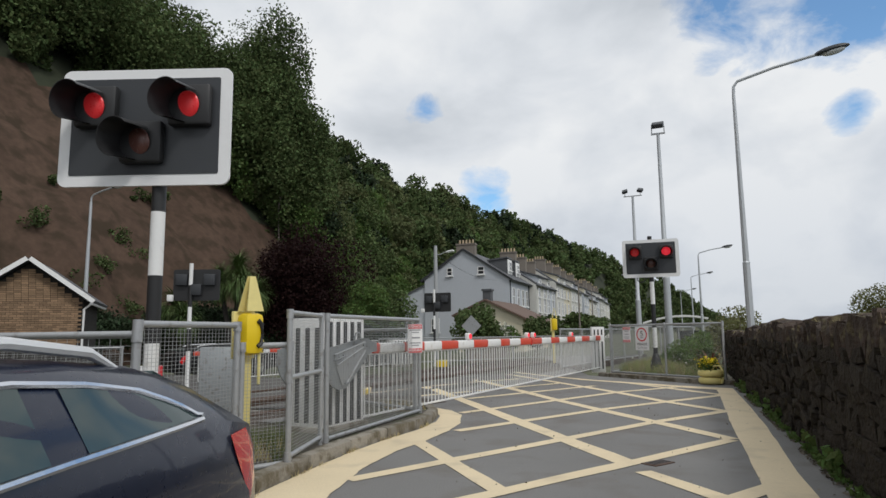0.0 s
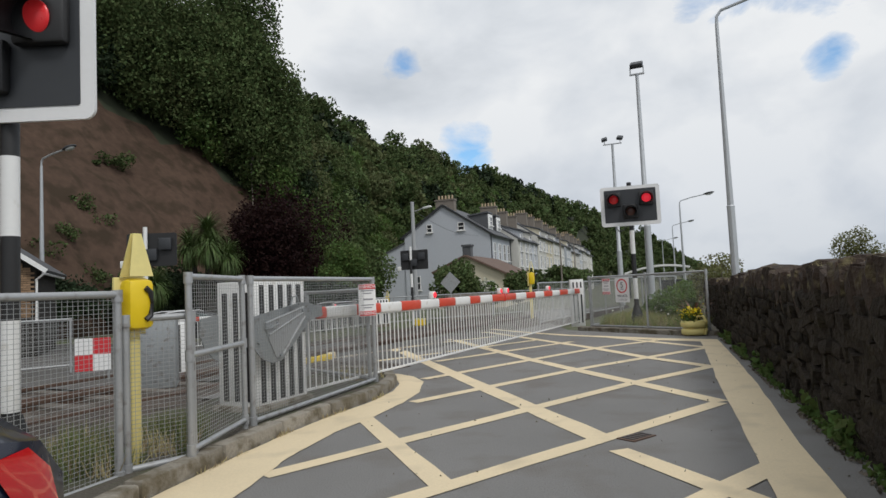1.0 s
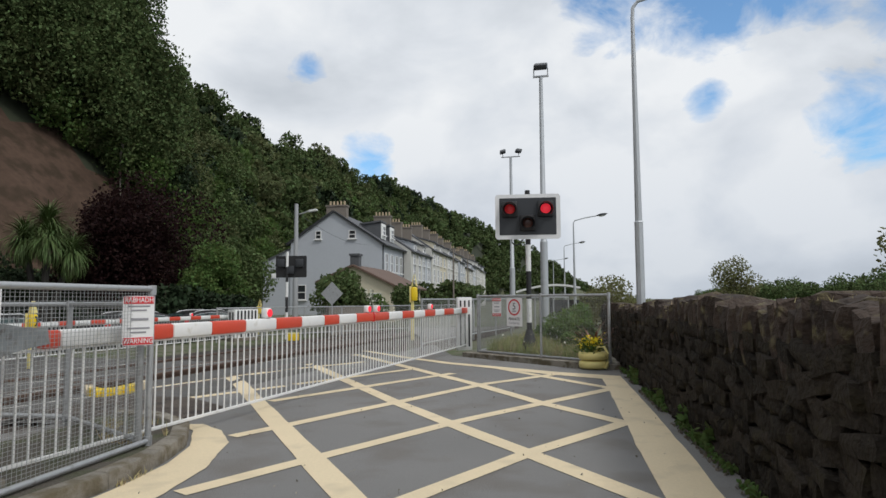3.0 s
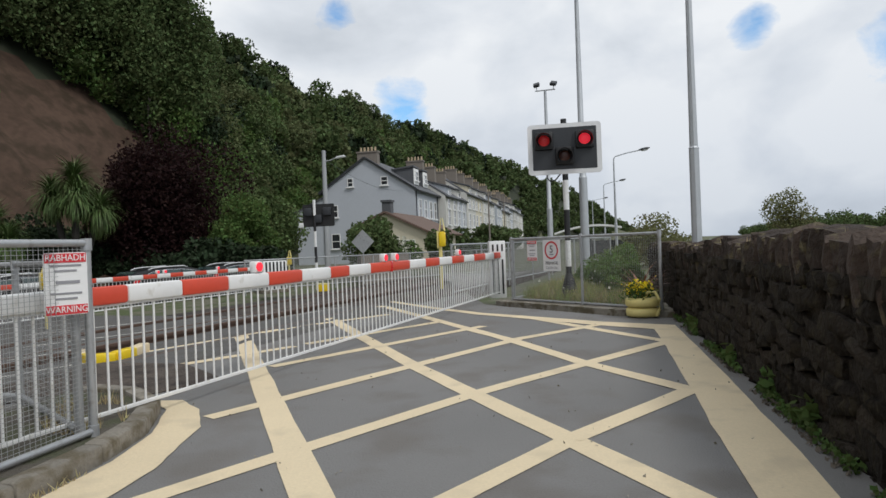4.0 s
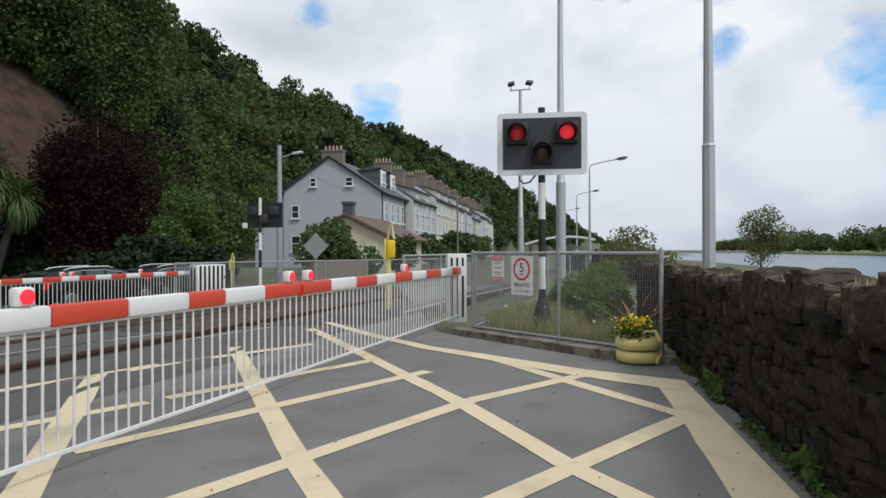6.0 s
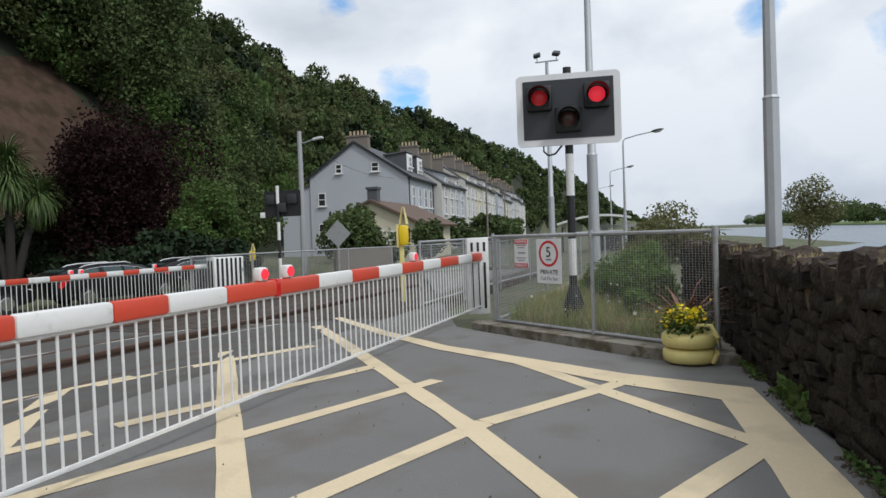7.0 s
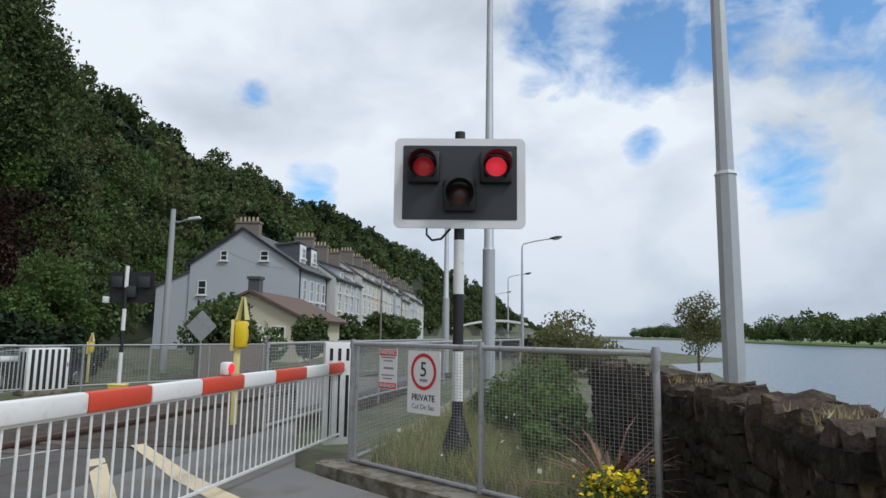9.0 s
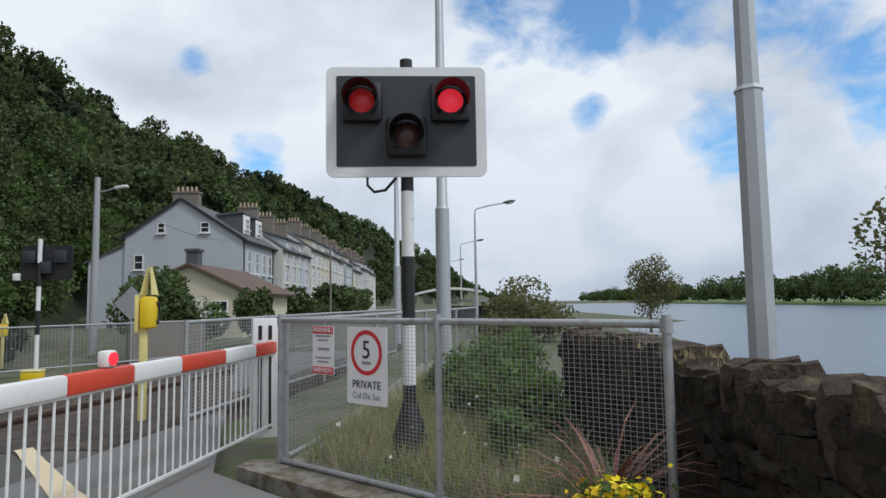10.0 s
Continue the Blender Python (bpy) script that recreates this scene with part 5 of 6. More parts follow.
for y in (1.6, 3.6, 5.6, 7.4):
    for z in (2.0, 4.7):
        window(end_house, 4.32, y, z, 0.85, 1.6, "right")
chimney(end_house, -0.2, 1.0, 8.6, 10.0, 1.9, 0.7, 5)
chimney(end_house, 2.2, 8.3, 7.3, 9.9, 1.7, 0.7, 5)
for y, x in ((3.0, 2.7), (6.3, 2.7)):
    bm = B()
    box(bm, (1.9, 1.7, 1.5), (x, y, 7.7))
    dm = part("dormer", bm, SLATE, end_house, "slate-hung dormer")
    bm = B()
    box(bm, (0.06, 1.66, 1.46), (x + 0.96, y, 7.7))
    part("dormer_front", bm, WHITE, dm, "white painted dormer front")
    bm = B()
    box(bm, (2.1, 2.0, 0.14), (x - 0.05, y, 8.5), Euler((0, radians(-6), 0)).to_matrix())
    part("dormer_roof", bm, SLATE, dm)
    window(dm, x + 1.02, y, 7.75, 0.9, 0.8, "right")
bm = B()
box(bm, (1.8, 2.2, 1.1), (-3.1, 3.6, 7.3))
dm = part("dormer", bm, SLATE, end_house, "slate-hung rear dormer")
bm = B()
cyl(bm, 0.05, 0.05, (4.36, 0.25, 0), (4.36, 0.25, 6.2), 8)
part("downpipe", bm, BOARD, end_house)
bm = B()
cyl(bm, 0.05, 0.05, (4.36, 8.3, 0), (4.36, 8.3, 6.2), 8)
part("downpipe", bm, BOARD, end_house)

TONES = [PALEWALL, GREYWALL, PALEWALL, CREAM, PALEWALL, PALEWALL, GREYWALL, CREAM, PALEWALL, GREYWALL, PALEWALL, PALEWALL]


def terrace_house(u, i, tall):
    e = 7.0 + tall
    t = thing("house", HM(u, -13.6 - 0.15 * (i % 2)), "terraced house with a slate roof, dormer and chimneys", "house", "terraced houses")
    bm = B()
    plate(bm, [(-8.5, -0.5), (0, -0.5), (0, e), (-4.2, e + 2.8), (-8.5, e)], 0, 5.98)
    part("wall", bm, TONES[i % 12], t)
    roof_slab(t, (-4.2, e + 2.8), (0.3, e - 0.2), -0.02, 6.0, 0.14, SLATE)
    roof_slab(t, (-8.8, e - 0.2), (-4.2, e + 2.8), -0.02, 6.0, 0.14, SLATE)
    for z, h in ((1.6, 1.6), (4.2, 1.6), (6.0 + tall * 0.6, 1.1)):
        for y in (1.5, 4.3):
            window(t, 0.02, y, z, 1.0, h, "right")
    bm = B()
    plate(bm, [(-0.2, e - 0.6), (-0.2, e + 1.0), (-2.4, e + 1.7), (-3.0, e + 1.7), (-2.2, e - 0.6)], 2.0, 4.0)
    dm = part("dormer", bm, TONES[(i + 1) % 12], t, "pale dormer")
    window(dm, -0.18, 3.0, e + 0.25, 1.1, 1.0, "right")
    bm = B()
    plate(bm, [(0.05, e + 1.0), (0.05, e + 1.15), (-2.9, e + 2.0), (-2.9, e + 1.85)], 1.85, 4.15)
    part("dormer_roof", bm, SLATE, dm)
    chimney(t, -3.2, 5.9, e + 1.5, e + 3.7, 1.7, 0.7, 4)
    return t


for i in range(13):
    terrace_house(67.7 + 6.0 * i + (1.5 if i > 5 else 0), i, (-0.7, -0.6, 0.35, 0.4, 0.4, 0.3, 0.3, -0.2, -0.3, 0.6, 0.6, 0.4, 0.3)[i])

bungalow = thing("bungalow", HM(44.5, -11.6), "low cream bungalow with a brown tiled roof", "house")
bm = B()
plate(bm, [(-3.0, -0.5), (1.8, -0.5), (1.8, 2.2), (-0.9, 3.5), (-3.0, 2.6)], 0, 9)
part("wall", bm, CREAM, bungalow)
roof_slab(bungalow, (-0.9, 3.5), (2.25, 1.98), -0.3, 9.3, 0.13, TILE)
roof_slab(bungalow, (-3.4, 2.40), (-0.9, 3.5), -0.3, 9.3, 0.13, TILE)
chimney(bungalow, -0.9, 0.5, 3.2, 4.35, 0.6, 0.6, 0, SLATE)
window(bungalow, 1.82, 2.0, 1.15, 0.8, 1.1, "right")
window(bungalow, 1.82, 5.0, 1.15, 0.8, 1.1, "right")
window(bungalow, 0.6, -0.02, 1.2, 0.8, 1.0)

# brick hut beyond the fence
hut = thing("brick_hut", facing(-15.0, 21.25, 0.78, 0.90, 0.43), "small buff brick hut with white bargeboards", "hut")
bm = B()
plate(bm, [(-1.7, -1.4), (1.7, -1.4), (1.7, 1.75), (0, 3.0), (-1.7, 1.75)], 0.02, 4)
part("wall", bm, MORTAR, hut)
bm = B()
box(bm, (0.205, 0.05, 0.062))
me = mesh_of("brick", bm, BRICK)
z, row = 0.2, 0
while z < 2.95:
    half = 1.68 if z < 1.7 else max(1.68 - (z - 1.7) * 1.36, 0)
    x = -half + (0.11 if row % 2 else 0.0) + 0.1
    while x < half - 0.08 and half > 0.15:
        part("brick", me, None, hut, at=pose(x, 0.0, z))
        x += 0.215
    z += 0.075
    row += 1
for a, b in (((0, 3.08), (2.0, 1.62)), ((-2.0, 1.62), (0, 3.08))):
    roof_slab(hut, a, b, -0.35, 4.3, 0.10, SLATE)
    roof_slab(hut, (a[0], a[1] - 0.02), (b[0], b[1] - 0.02), -0.40, -0.34, 0.15, WHITE, "bargeboard")
bm = B()
tube(bm, [(1.95, -0.3, 1.60), (1.95, 4.2, 1.60)], 0.05, 8)
tube(bm, [(1.95, -0.25, 1.58), (1.72, -0.1, 1.40), (1.72, -0.1, 0.0)], 0.04, 8)
part("gutter", bm, WHITE, hut, "white gutter and downpipe")

# ---- woods on the hill ----


def woods(seed, u0, u1, count, n, leaf, size, material, s_range=(0.08, 1.05), wide=(0.38, 0.55)):
    """Leaf clumps of many trees standing on the slope."""
    r = np.random.default_rng(seed)
    out = []
    made = 0
    while made < count:
        u = r.uniform(u0, u1)
        s = r.uniform(*s_range)
        if bare(u - 2.5, max(s - 0.10, 0.01)):
            continue
        foot, crest = np.interp(u, U_AT, FOOT), np.interp(u, U_AT, CREST)
        v = foot - s * (foot - crest)
        z = float(hill_at(u, v)[0])
        h = r.uniform(*size)
        w = h * r.uniform(*wide)
        p = uv(u, v, z)
        pts = crown(n, (p.x, p.y, p.z + h * 0.5), (w, w, h * 0.55), lobes=7)
        out.append(leaves(pts, leaf))
        made += 1
    return raw_mesh("woods", np.concatenate(out), 4, material)


def woodland(name, me, label):
    return tagged(new(name, me), label, "trees", kind="stuff")


woodland("woods", woods(1, 8, 75, 125, 2400, 0.17, (4.5, 9.0), LEAF), "dense mixed woodland on the steep hill")
woodland("woods", woods(21, 8, 75, 34, 2400, 0.165, (4.5, 9.5), LEAF_OLIVE), "olive green trees among the woodland")
woodland("woods", woods(22, 8, 75, 30, 2200, 0.165, (4.5, 8.0), LEAF_DARK), "dark evergreen trees among the woodland")
woodland("woods", woods(23, 20, 150, 30, 420, 0.20, (4.5, 8.0), LEAF_OLIVE, (0.96, 1.04), (0.25, 0.4)), "tall thin-topped trees along the ridge")
woodland("woods", woods(24, 30, 150, 26, 350, 0.20, (4.5, 8.0), LEAF, (0.96, 1.04), (0.25, 0.4)), "ragged trees along the ridge")
woodland("woods", woods(31, 45, 56, 15, 5200, 0.16, (12.5, 16.0), LEAF, (0.22, 0.42), (0.27, 0.36)), "tall broad-crowned trees beside the bare cliff")
woodland("woods", woods(33, 52, 57.5, 9, 5200, 0.16, (15.5, 18.5), LEAF, (0.30, 0.50), (0.24, 0.30)), "tallest trees on the shoulder of the hill")
woodland("woods", woods(34, 54.5, 57, 4, 6000, 0.16, (19.5, 22), LEAF, (0.34, 0.42), (0.20, 0.25)), "tall rounded trees standing over the wooded shoulder")
woodland("woods", woods(32, 26, 50, 20, 3600, 0.17, (11.0, 15.0), LEAF, (0.45, 0.85), (0.3, 0.4)), "tall dark trees above the bare cliff")
woodland("woods", woods(2, 30, 75, 45, 2200, 0.15, (3.5, 7.0), LEAF_LIGHT, (0.0, 0.5)), "lighter green trees low on the hill")
woodland("woods", woods(3, 75, 200, 200, 1000, 0.34, (5, 9), LEAF), "dense mixed woodland further along the hill")
woodland("woods", woods(25, 75, 200, 50, 800, 0.40, (5, 9), LEAF_OLIVE), "olive green trees further along the hill")
woodland("woods", woods(26, 75, 200, 40, 800, 0.40, (5, 9), LEAF_DARK), "dark trees further along the hill")
woodland("woods", woods(4, 75, 200, 50, 700, 0.40, (4, 8), LEAF_LIGHT, (0.0, 0.7)), "lighter trees further along the hill")
woodland("woods", woods(5, 190, 330, 60, 420, 0.6, (6, 10), LEAF_DARK, (0.85, 1.05)), "dark conifers on the ridge")
woodland("woods", woods(6, 200, 720, 300, 350, 0.85, (7, 12), LEAF, (0.0, 1.05)), "far woods along the hill")
woodland("woods", woods(7, -30, 12, 60, 800, 0.32, (5, 9), LEAF, (0.5, 1.1)), "dense woodland on the hill above the lane")


def far_trees():
    r = np.random.default_rng(11)
    out = []
    for _ in range(230):
        u = r.uniform(80, 1100)
        v = (128 + (u - 60) * 0.0615 if u < 450 else 152 + (u - 450) * 0.118) + r.uniform(8, 50)
        h = r.uniform(9, 18)
        p = uv(u, v, -1.2)
        pts = crown(420, (p.x, p.y, p.z + h * 0.5), (h * 0.6, h * 0.6, h * 0.55), lobes=8)
        out.append(leaves(pts, 0.8))
    return raw_mesh("far_trees", np.concatenate(out), 4, LEAF)


woodland("far_trees", far_trees(), "line of dark green trees on the far shore")

# ---- single trees and shrubs ----
tree("purple_beech", (-11.0, 40.5, -0.1), 8.5, 4.4, LEAF_PURPLE, "dark purple-leaved beech tree with a dense crown", 42000, 0.095, 0.22, 0.0, 34)
tree("shrub", (-6.5, 39.8, 0), 4.6, 2.2, LEAF_LIGHT, "large fresh green shrub beside the beech", 13000, 0.085, 0.1, 0.02, 12, "shrub")
tree("shrub", (-7.6, 45.0, 0), 6.5, 3.2, LEAF, "dense green shrub at the foot of the hill", 14000, 0.11, 0.1, 0.02, 12, "shrub")
tree("shrub", (-16.5, 39.5, 0), 4.0, 3.0, LEAF_DARK, "dark shrub below the bare cliff", 9000, 0.10, 0.1, 0.02, 12, "shrub")
tree("shrub", (-20.5, 33.5, 0), 3.4, 3.0, LEAF_DARK, "overgrown shrub below the bare cliff", 9000, 0.10, 0.1, 0.02, 12, "shrub")
tree("shrub", (0.08, 39.4, 0), 3.2, 1.75, LEAF, "rounded dark green garden shrub", 6000, 0.11, 0.08, 0.03, 14, "shrub")
tree("flowering_shrub", (1.9, 39.9, 0), 2.0, 1.0, LEAF_LIGHT, "pale flowering garden shrub", 2500, 0.09, 0.05, 0.03, 8, "shrub")
pts = crown(350, (1.9, 39.9, 1.1), (1.0, 1.0, 0.95), 8)
tagged(new("blossom", raw_mesh("blossom", leaves(pts, 0.07, aspect=0.9), 4, WHITE_PETAL)), "cream blossom on the garden shrub", "blossom", kind="stuff")
tree("shrub", (4.0, 40.6, 0), 2.6, 1.2, LEAF, "small round garden shrub by the bungalow", 3500, 0.10, 0.06, 0.03, 9, "shrub")
for x, y, h, s in ((7.5, 60, 3.0, 2.5), (10, 66, 3.2, 2.4), (12.5, 74, 3.0, 2.6), (5.5, 55, 2.6, 1.8), (15, 84, 3.4, 3), (18, 95, 3.5, 3)):
    tree("shrub", (x, y, 0), h, s, LEAF, "garden shrub in front of the terrace", 1800, 0.2, 0.08, 0.03, 9, "shrub", group="garden shrubs")
tree("tree", (28.5, 47.4, -0.6), 4.9, 1.8, LEAF_SHORE, "small windswept tree on the shore", 4200, 0.085, 0.09, 0.1, 24, lean=0.3)
tree("tree", (26.5, 27.5, -2.2), 8.2, 2.7, LEAF_SHORE, "thin-leaved tree at the water edge", 2600, 0.13, 0.1, 0.3, 18)
tree("shrub", (23.0, 56.0, -0.8), 3.6, 1.9, LEAF_SHORE, "thin windswept shrub on the shore", 1500, 0.12, 0.05, 0.15, 10, "shrub")
tree("shrub", (15.0, 37.0, -0.6), 3.2, 2.6, LEAF_SHORE, "olive green shore shrub behind the wall", 5000, 0.08, 0.06, 0.03, 12, "shrub")


def cordyline_tree(at, heads, label):
    t = thing("cabbage_palm", pose(at[0], at[1], at[2] + gz(at[0], at[1])), label, "palm", "cabbage palms")
    for k, (dx, dy, h) in enumerate(heads):
        bm = B()
        tube(bm, [(0, 0, -0.1), (dx * 0.5, dy * 0.5, h * 0.5), (dx, dy, h)], [0.2, 0.15, 0.12], 8)
        part("trunk", bm, MORTAR, t, "dark slender trunk")
        me = raw_mesh("leaf_head", strap_plant(650, 1.5, 0.055, (-1.1, 1.5), 20 + k), 4, LEAF_PALM)
        part("leaf_head", me, None, t, "head of green strap leaves", at=pose(dx, dy, h))
    return t


cordyline_tree((-13.3, 35.6, -0.1), ((0.1, 0, 5.4), (1.0, 0.4, 4.0), (-1.0, 0.2, 4.7), (0.3, -0.3, 4.6)), "cabbage palm with several leafy heads")
cordyline_tree((-16.7, 35.4, -0.1), ((0, 0, 3.4), (0.8, -0.4, 2.6)), "cabbage palm with two leafy heads")

# added shrubs, near-black leaves standing in for the shade under the trees
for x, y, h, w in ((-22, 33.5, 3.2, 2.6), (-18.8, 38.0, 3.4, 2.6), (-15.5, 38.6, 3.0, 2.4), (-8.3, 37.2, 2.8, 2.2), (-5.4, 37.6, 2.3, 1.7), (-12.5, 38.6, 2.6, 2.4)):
    tree("shrub", (x, y, -0.05), h, w, LEAF_DARK, "added dark shrub standing in for the deep shade under the trees", 3500, 0.14, 0.06, 0.0, 12, "shrub", group="dark shrubs")

# ---- pale birch trunks among the woods ----
r = random.Random(3)
trunks = 0
while trunks < 40:
    u, s_ = r.uniform(36, 140), r.uniform(0.3, 0.95) if trunks < 26 else r.uniform(0.95, 1.0)
    foot, crest = np.interp(u, U_AT, FOOT), np.interp(u, U_AT, CREST)
    v = foot - s_ * (foot - crest)
    h = r.uniform(5, 9)
    p = uv(u, v + 2.5, float(hill_at(u, v + 2.5)[0]) - 0.3)
    t = thing("birch_tree", pose(p.x, p.y, p.z), "thin pale birch with a sparse top on the hill", "tree", "birches")
    bm = B()
    tube(bm, [(0, 0, 0), (r.uniform(-0.3, 0.3), 0, h * 0.5), (r.uniform(-0.8, 0.8), 0.2, h)], [0.13, 0.10, 0.04], 6)
    for k in range(4):
        z = h * (0.45 + 0.12 * k)
        tube(bm, [(0, 0, z), (r.uniform(-1.2, 1.2), r.uniform(-0.5, 0.5), z + 1.3)], [0.05, 0.02], 5)
    part("trunk", bm, CHIMNEY, t)
    pts = crown(350, (0, 0, h * 0.9), (1.7, 1.7, 1.9), 7)
    part("crown", raw_mesh("crown", leaves(pts, 0.22), 4, LEAF), None, t)
    trunks += 1

# ---- grass, weeds and brambles ----


def blades(places, height, width, seed):
    """Three-cornered grass blades at the given ground places."""
    r = np.random.default_rng(seed)
    n = len(places)
    a = r.uniform(0, math.tau, n)
    side = np.stack([np.cos(a), np.sin(a), np.zeros(n)], 1) * width / 2
    h = height * r.uniform(0.35, 1.2, n)
    lean = np.stack([r.normal(0, 0.35, n) * h, r.normal(0, 0.35, n) * h, h], 1)
    return np.stack([places - side, places + side, places + lean], 1).reshape(-1, 3)


def patch(poly, n, z, seed, clump=0.0):
    r = np.random.default_rng(seed)
    poly = np.array(poly, float)
    lo, hi = poly.min(0), poly.max(0)
    out = []
    while len(out) < n:
        p = r.uniform(lo, hi)
        inside = False
        for (x0, y0), (x1, y1) in zip(poly, np.roll(poly, -1, 0)):
            if (y0 > p[1]) != (y1 > p[1]) and p[0] < (x1 - x0) * (p[1] - y0) / (y1 - y0) + x0:
                inside = not inside
        if inside and noise.noise(Vector((p[0] * 2.2, p[1] * 2.2, seed))) > clump:
            out.append((p[0], p[1], z))
    return np.array(out)


def stuff(name, co, corners, material, label, category):
    return tagged(new(name, raw_mesh(name, co, corners, material)), label, category, kind="stuff")


TRI = [(4.15, 18.0), (5.75, 15.5), (6.0, 15.4), (7.0, 18.6), (8.6, 24.0), (7.0, 23.6)]
stuff("grass", blades(patch(TRI, 13000, 0.07, 1, -0.15), 0.30, 0.014, 2), 3, GRASS, "tall green grass behind the mesh fence", "grass")
stuff("dry_grass", blades(patch(TRI, 8000, 0.07, 3, -0.1), 0.30, 0.011, 4), 3, STRAW, "dry straw-coloured grass behind the mesh fence", "grass")
LEFT = [(-1.97, 4.6), (-1.66, 5.4), (-1.42, 5.9), (-1.40, 6.5), (-1.7, 6.9), (-2.9, 6.0), (-2.9, 4.7)]
stuff("grass", blades(patch(LEFT, 3600, 0.08, 5, 0.0), 0.22, 0.010, 6), 3, GRASS_DULL, "weedy grass behind the lane fence", "grass")
stuff("dry_grass", blades(patch(LEFT, 1800, 0.08, 7, 0.0), 0.18, 0.010, 8), 3, STRAW, "dry grass behind the lane fence", "grass")
TIP = [(-0.5, 9.4), (-0.36, 9.6), (-0.5, 10.2), (-0.9, 10.6), (-1.2, 10.5), (-0.9, 9.6)]
stuff("grass", blades(patch(TIP, 500, 0.08, 9, 0.05), 0.10, 0.010, 10), 3, STRAW, "dry weeds on the kerb corner", "grass")
# moss and weeds along the kerb foot and the wall foot
co = []
for k in range(900):
    j = RNG.integers(0, len(KERB) - 1)
    f = RNG.uniform()
    x, y = KERB[j][0] + (KERB[j + 1][0] - KERB[j][0]) * f, KERB[j][1] + (KERB[j + 1][1] - KERB[j][1]) * f
    if noise.noise(Vector((x * 2, y * 2, 1))) > 0.1:
        co.append((x + RNG.uniform(0, 0.05), y, ramp_z(y)))
stuff("weeds", blades(np.array(co), 0.05, 0.012, 12), 3, STRAW, "low weeds along the kerb foot", "weeds")
co, big = [], []
for k in range(5200):
    s_ = RNG.uniform(-8, 5.8)
    p = WALL0 + WD * s_ + WN * RNG.uniform(-0.10, 0.04)
    w = noise.noise(Vector((s_ * 1.3, 4.0, 0)))
    if w > -0.1:
        co.append((p.x, p.y, RNG.uniform(0.0, 0.05 + 0.16 * max(w, 0)) + ramp_z(p.y)))
    if w > 0.15 and RNG.uniform() < 0.35:
        big.append((p.x, p.y, RNG.uniform(0.02, 0.20) + ramp_z(p.y)))
stuff("weeds", leaves(np.array(co), 0.022), 4, LEAF_LIGHT, "small weeds along the foot of the stone wall", "weeds")
stuff("dead_leaves", leaves(np.array([(x - 0.04, y, 0.012 + ramp_z(y)) for x, y, z in co[::3]]), 0.02), 4, BARK, "dead leaves and grit at the wall foot", "leaves")
stuff("ferns", leaves(np.array(big), 0.055), 4, LEAF_LIGHT, "leafy green ferns at the wall foot", "ferns")
moss = []
for k in range(4200):
    s_ = RNG.uniform(-10, 9.5)
    if noise.noise(Vector((s_ * 1.9, 8.0, 0))) > 0.12:
        p = WALL0 + WD * s_ + WN * RNG.uniform(0.02, 0.36)
        moss.append((p.x, p.y, wall_top(p.y) - 0.03 + RNG.uniform(-0.01, 0.04)))
stuff("moss", blades(np.array(moss), 0.055, 0.012, 14), 3, STRAW, "dry moss and grass on the wall top", "moss")
# brambles and nettles behind the fence
for x, y, h, s_ in ((6.30, 17.7, 0.85, 0.40), (6.6, 18.9, 1.15, 0.5), (6.15, 18.8, 0.85, 0.45), (7.0, 20.2, 1.2, 0.55), (5.95, 17.3, 0.55, 0.32), (6.4, 20.4, 0.9, 0.5)):
    tree("bramble", (x, y, 0.05), h, s_, NETTLE, "tangled green bramble behind the mesh fence", 2600, 0.032, 0.012, 0.02, 12, "bramble", group="brambles")
pts = RNG.normal(size=(22, 3)) * (0.5, 0.7, 0.10) + (5.3, 17.0, 0.45)
stuff("wild_flowers", leaves(pts, 0.02, aspect=0.9), 4, WHITE_PETAL, "small white wild flowers", "flowers")

# ---- shore shelter, boards and small signs ----
t = thing("shore_shelter", facing(14.6, 47.5, -0.2, 0.957, -0.29), "low shelter with a curved pale roof by the shore", "shelter")
bm = B()
n = 14
arc = [(-2.2 + 4.4 * k / n, 1.75 + 0.75 * math.sin(math.pi * (0.12 + 0.62 * k / n))) for k in range(n + 1)]
plate(bm, arc + [(x, z - 0.12) for x, z in arc[::-1]], -1.0, 1.2)
part("curved_roof", bm, WHITE, t, "pale curved roof")
bm = B()
box(bm, (5.6, 3.0, 0.16), (2.6, 3.0, 1.75))
part("flat_roof", bm, SHED, t, "flat grey roof")
for x in (-2.0, 0.2, 2.4, 5.0):
    bm = B()
    box(bm, (0.12, 0.12, 1.8), (x, 2.0, 0.9))
    part("post", bm, BOARD, t)
bm = B()
box(bm, (5.0, 0.1, 1.3), (2.6, 4.2, 0.75))
part("back_wall", bm, BOARD, t)

t = thing("diamond_sign", facing(-0.02, 35.5, -0.02, 1.0, -0.2), "grey back of a diamond road sign on a post", "sign")
bm = B()
plate(bm, [(0, 1.05), (0.55, 1.62), (0, 2.2), (-0.55, 1.62)], -0.01, 0.01)
part("plate", bm, GALV, t)
bm = B()
cyl(bm, 0.03, 0.03, (0, 0.04, -0.4), (0, 0.04, 2.1), 10)
part("post", bm, GALV, t)

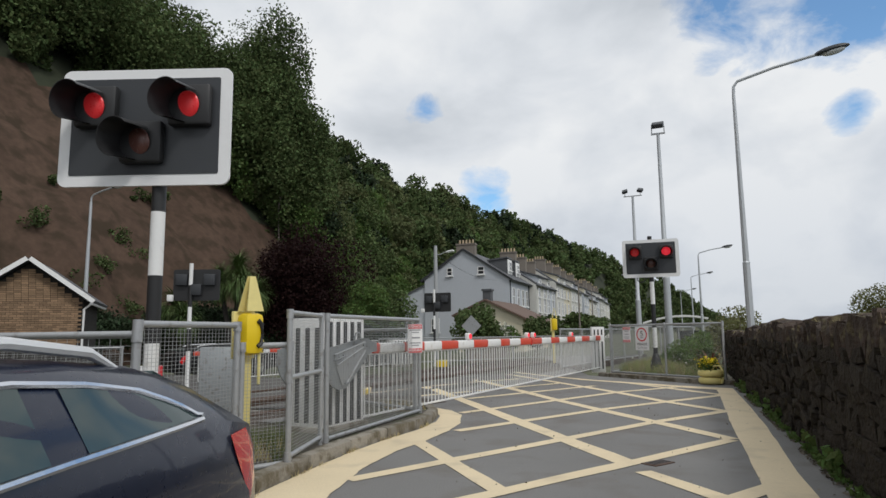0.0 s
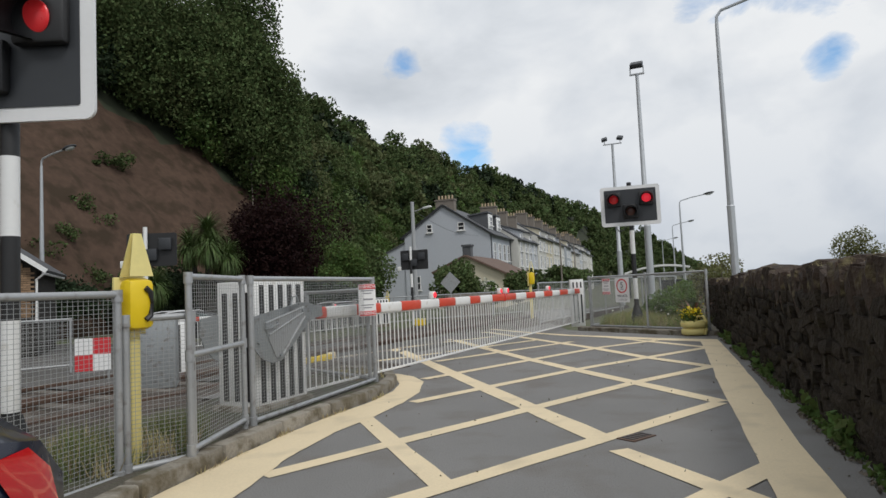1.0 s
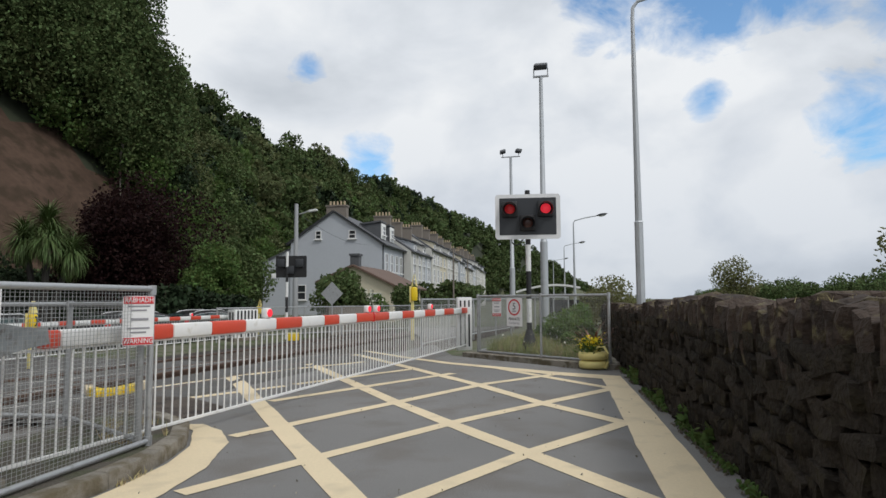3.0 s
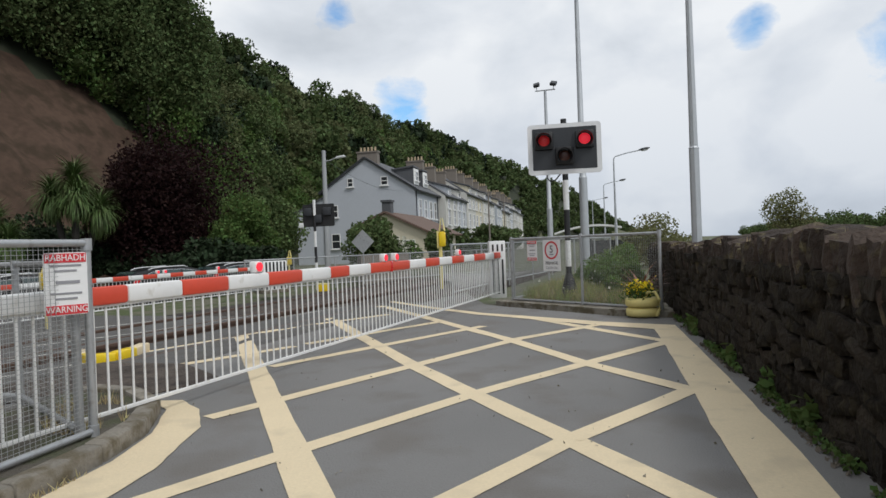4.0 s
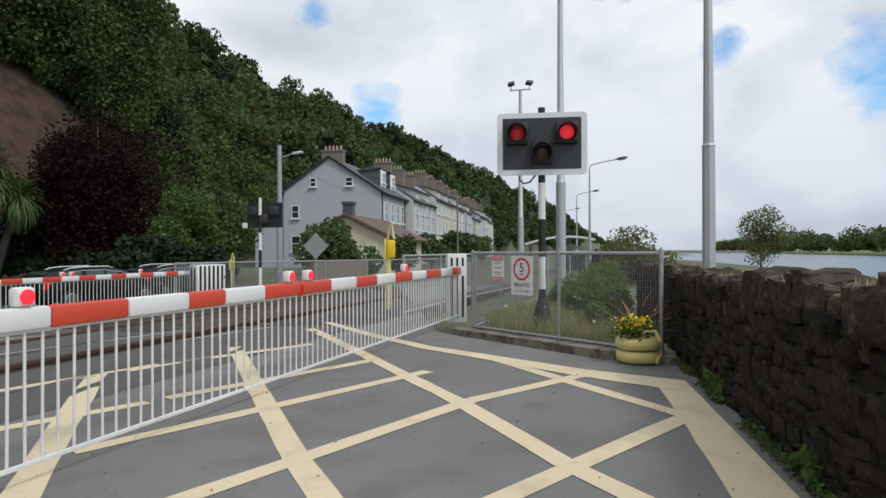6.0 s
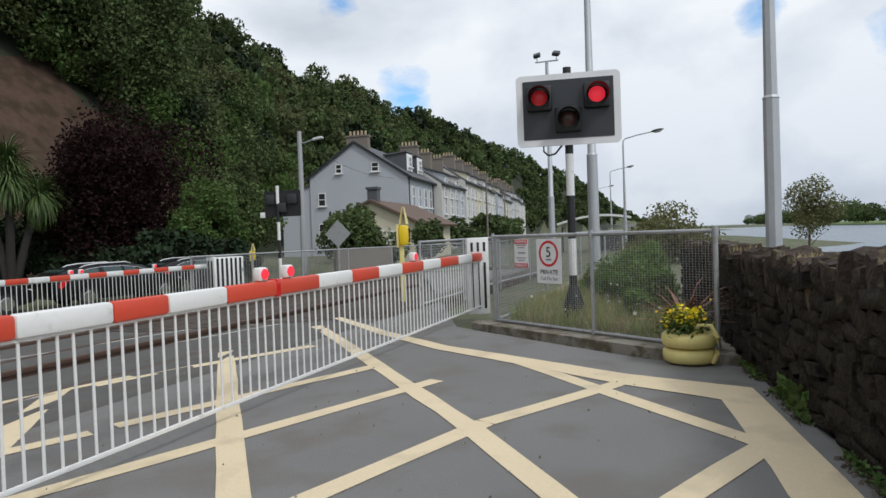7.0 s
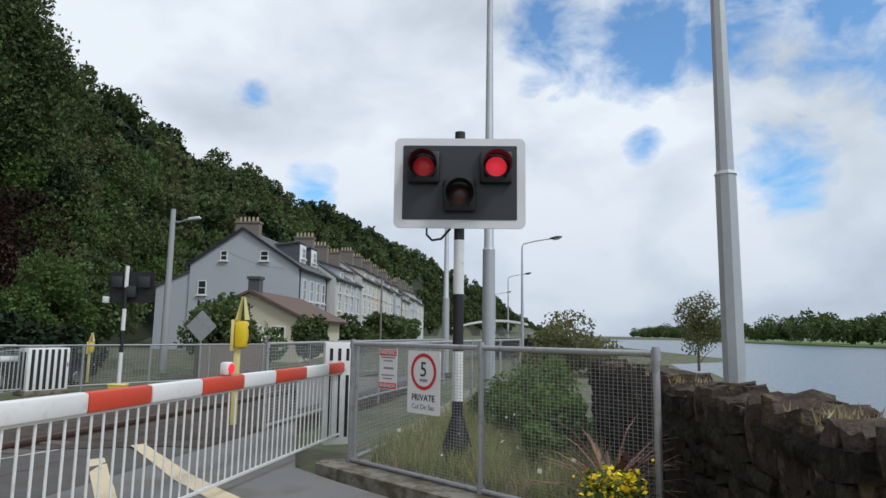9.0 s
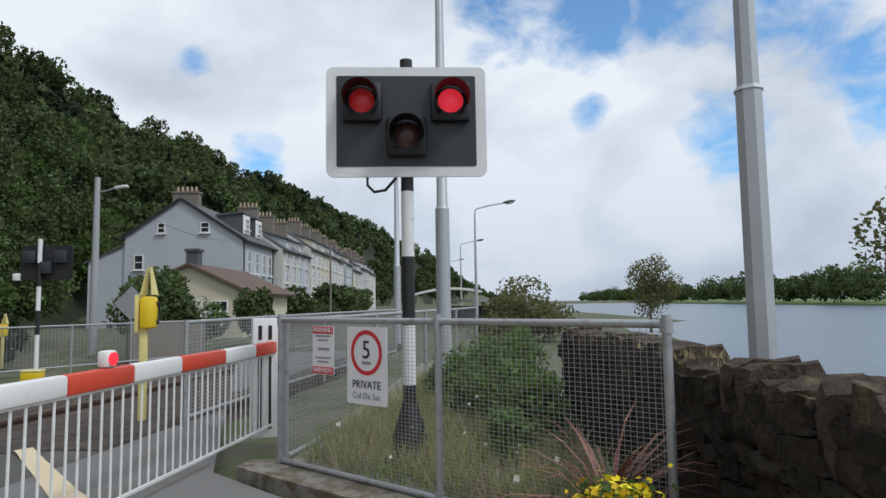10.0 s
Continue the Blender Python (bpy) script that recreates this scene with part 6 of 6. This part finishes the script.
t = thing("marker_board", facing(-7.47, 14.43, gz(-7.47, 14.43), 0.95, 0.3), "red and white chequered marker board beyond the tracks", "sign")
for i in range(2):
    for k in range(2):
        bm = B()
        box(bm, (0.34, 0.02, 0.34), (0.17 + 0.34 * i, 0, 0.72 - 0.34 * k))
        part("square", bm, SIGNWHITE if (i + k) % 2 == 0 else SIGNRED, t)
bm = B()
for x in (0.05, 0.63):
    cyl(bm, 0.025, 0.025, (x, 0.03, 0), (x, 0.03, 0.9), 8)
part("legs", bm, GALV, t)
t = thing("equipment_cabinet", facing(-4.3, 11.6, gz(-4.3, 11.6), 0.95, 0.3), "plain grey trackside equipment cabinet", "cabinet")
bm = B()
box(bm, (0.55, 0.4, 1.15), (0, 0, 0.57), bevel=0.015)
part("body", bm, ARM, t)
bm = B()
box(bm, (0.5, 0.01, 1.0), (0, -0.203, 0.6), bevel=0.003)
part("door", bm, ARM, t)
t = thing("control_cabinet", facing(-5.6, 15.0, gz(-5.6, 15.0), 0.95, 0.3), "white trackside cabinet with black stripes", "cabinet")
bm = B()
box(bm, (0.75, 0.4, 1.1), (0, 0, 0.55), bevel=0.015)
part("body", bm, WHITE, t)
for k in range(4):
    bm = B()
    box(bm, (0.08, 0.008, 1.0), (-0.29 + 0.19 * k, -0.2, 0.56))
    part("stripe", bm, BLACK, t)
t = thing("yellow_grit_bin", facing(-1.35, 30.2, gz(-1.35, 30.2), 1.0, -0.2) @ Matrix.Scale(0.62, 4), "small yellow grit bin beyond the tracks", "bin")
bm = B()
box(bm, (0.7, 0.5, 0.45), (0, 0, 0.23), bevel=0.04)
part("body", bm, YELLOW, t)
bm = B()
box(bm, (0.74, 0.54, 0.08), (0, 0, 0.48), bevel=0.03)
part("lid", bm, PALEYELLOW, t)

# painted island kerb beyond the barrier
t = thing("island_kerb", pose(0, 0, 0), "low island kerb painted yellow and white", "kerb")
pts = [(-2.95, 14.6), (-2.62, 13.9), (-2.36, 13.56), (-2.12, 13.62), (-2.05, 13.95), (-2.06, 14.4)]
for k, (a, b) in enumerate(zip(pts, pts[1:])):
    d = Vector((b[0] - a[0], b[1] - a[1], 0))
    bm = B()
    box(bm, (d.length + 0.02, 0.16, 0.14), bevel=0.02)
    part("kerb_stone", bm, YELLOW if k in (1, 2, 3) else YELLOW_LINE, t, at=facing((a[0] + b[0]) / 2, (a[1] + b[1]) / 2, 0.05 + gz(a[0], a[1]), d.x, d.y))
bm = B()
slab(bm, [(-0.75, 10.95), (-0.2, 11.6), (-0.9, 12.6), (-2.0, 13.0), (-2.6, 11.4)], 0.003, 0.012)
solid("gravel_patch", bm, BALLAST, "patch of pale loose gravel beside the kerb", "gravel")

# drain cover and patch in the lane
t = thing("drain_cover", facing(1.98, 6.33, ramp_z(6.3) + 0.004, 0.78, 0.62), "small rusty drain cover set in the asphalt", "drain cover")
bm = B()
box(bm, (0.28, 0.16, 0.012), (0, 0, 0.0), bevel=0.004)
part("plate", bm, RAIL, t)
for k in range(5):
    bm = B()
    box(bm, (0.022, 0.11, 0.004), (-0.10 + 0.05 * k, 0, 0.008))
    part("bar", bm, BLACK, t)
# litter and grit on the road
grit = np.stack([RNG.uniform(-0.3, 5.2, 260), RNG.uniform(4.5, 16, 260), np.full(260, 0.010)], 1)
grit = grit[grit[:, 0] < 1.6 + 0.29 * grit[:, 1]]
stuff("grit", leaves(grit, 0.011), 4, CONCRETE, "scattered grit and small leaves on the road", "grit")

# parked cars beyond the far barrier
for x, y, d in ((-9.2, 30.5, (0.6, 0.8)), (-7.2, 34.0, (0.6, 0.8)), (-12.5, 26.5, (0.6, 0.8))):
    estate_car("car", facing(x, y, gz(x, y) - 0.22, -d[1], d[0]), DARKPAINT, "parked black car waiting beyond the far barrier", "waiting cars")

# low rubble wall and hedge in front of the gardens
bm = B()
slab(bm, [(-0.2, 36.6), (2.2, 37.9), (2.0, 38.3), (-0.4, 37.0)], -0.6, 0.95)
solid("garden_wall", bm, CHIMNEY, "low brown rubble garden wall", "wall")
# telegraph poles along the far road
for x, y, h in ((9.4, 58, 5.6), (14.8, 82, 6.4)):
    t = thing("utility_pole", pose(x, y, 0), "thin wooden utility pole beside the far road", "pole", "utility poles")
    bm = B()
    tube(bm, [(0, 0, -0.2), (0, 0, h)], [0.08, 0.06], 8)
    part("pole", bm, CHIMNEY, t)
# thin overhead wire to the end house
a, b = Vector((-2.34, 41.37, 6.4)), uv(59, -15.5, 6.2)
bm = B()
tube(bm, [a.lerp(b, k / 12) - Vector((0, 0, 0.5 * math.sin(math.pi * k / 12))) for k in range(13)], 0.012, 5)
solid("overhead_wire", bm, BOARD, "thin overhead wire to the end house", "wire", kind="")

# shrubs and clumps at the foot and on the face of the bare cliff
pts = []
for k in range(46):
    u = RNG.uniform(8, 42)
    s_ = RNG.uniform(0.0, 0.6) ** 2.4
    foot, crest = np.interp(u, U_AT, FOOT), np.interp(u, U_AT, CREST)
    v = foot - s_ * (foot - crest)
    p = uv(u, v, float(hill_at(u, v)[0]))
    r_ = RNG.uniform(0.4, 1.5)
    pts.append(crown(420, (p.x, p.y, p.z + r_ * 0.4), (r_, r_, r_ * 0.8), 6))
stuff("scrub", leaves(np.concatenate(pts), 0.10), 4, LEAF, "scattered scrub on the bare cliff", "scrub")
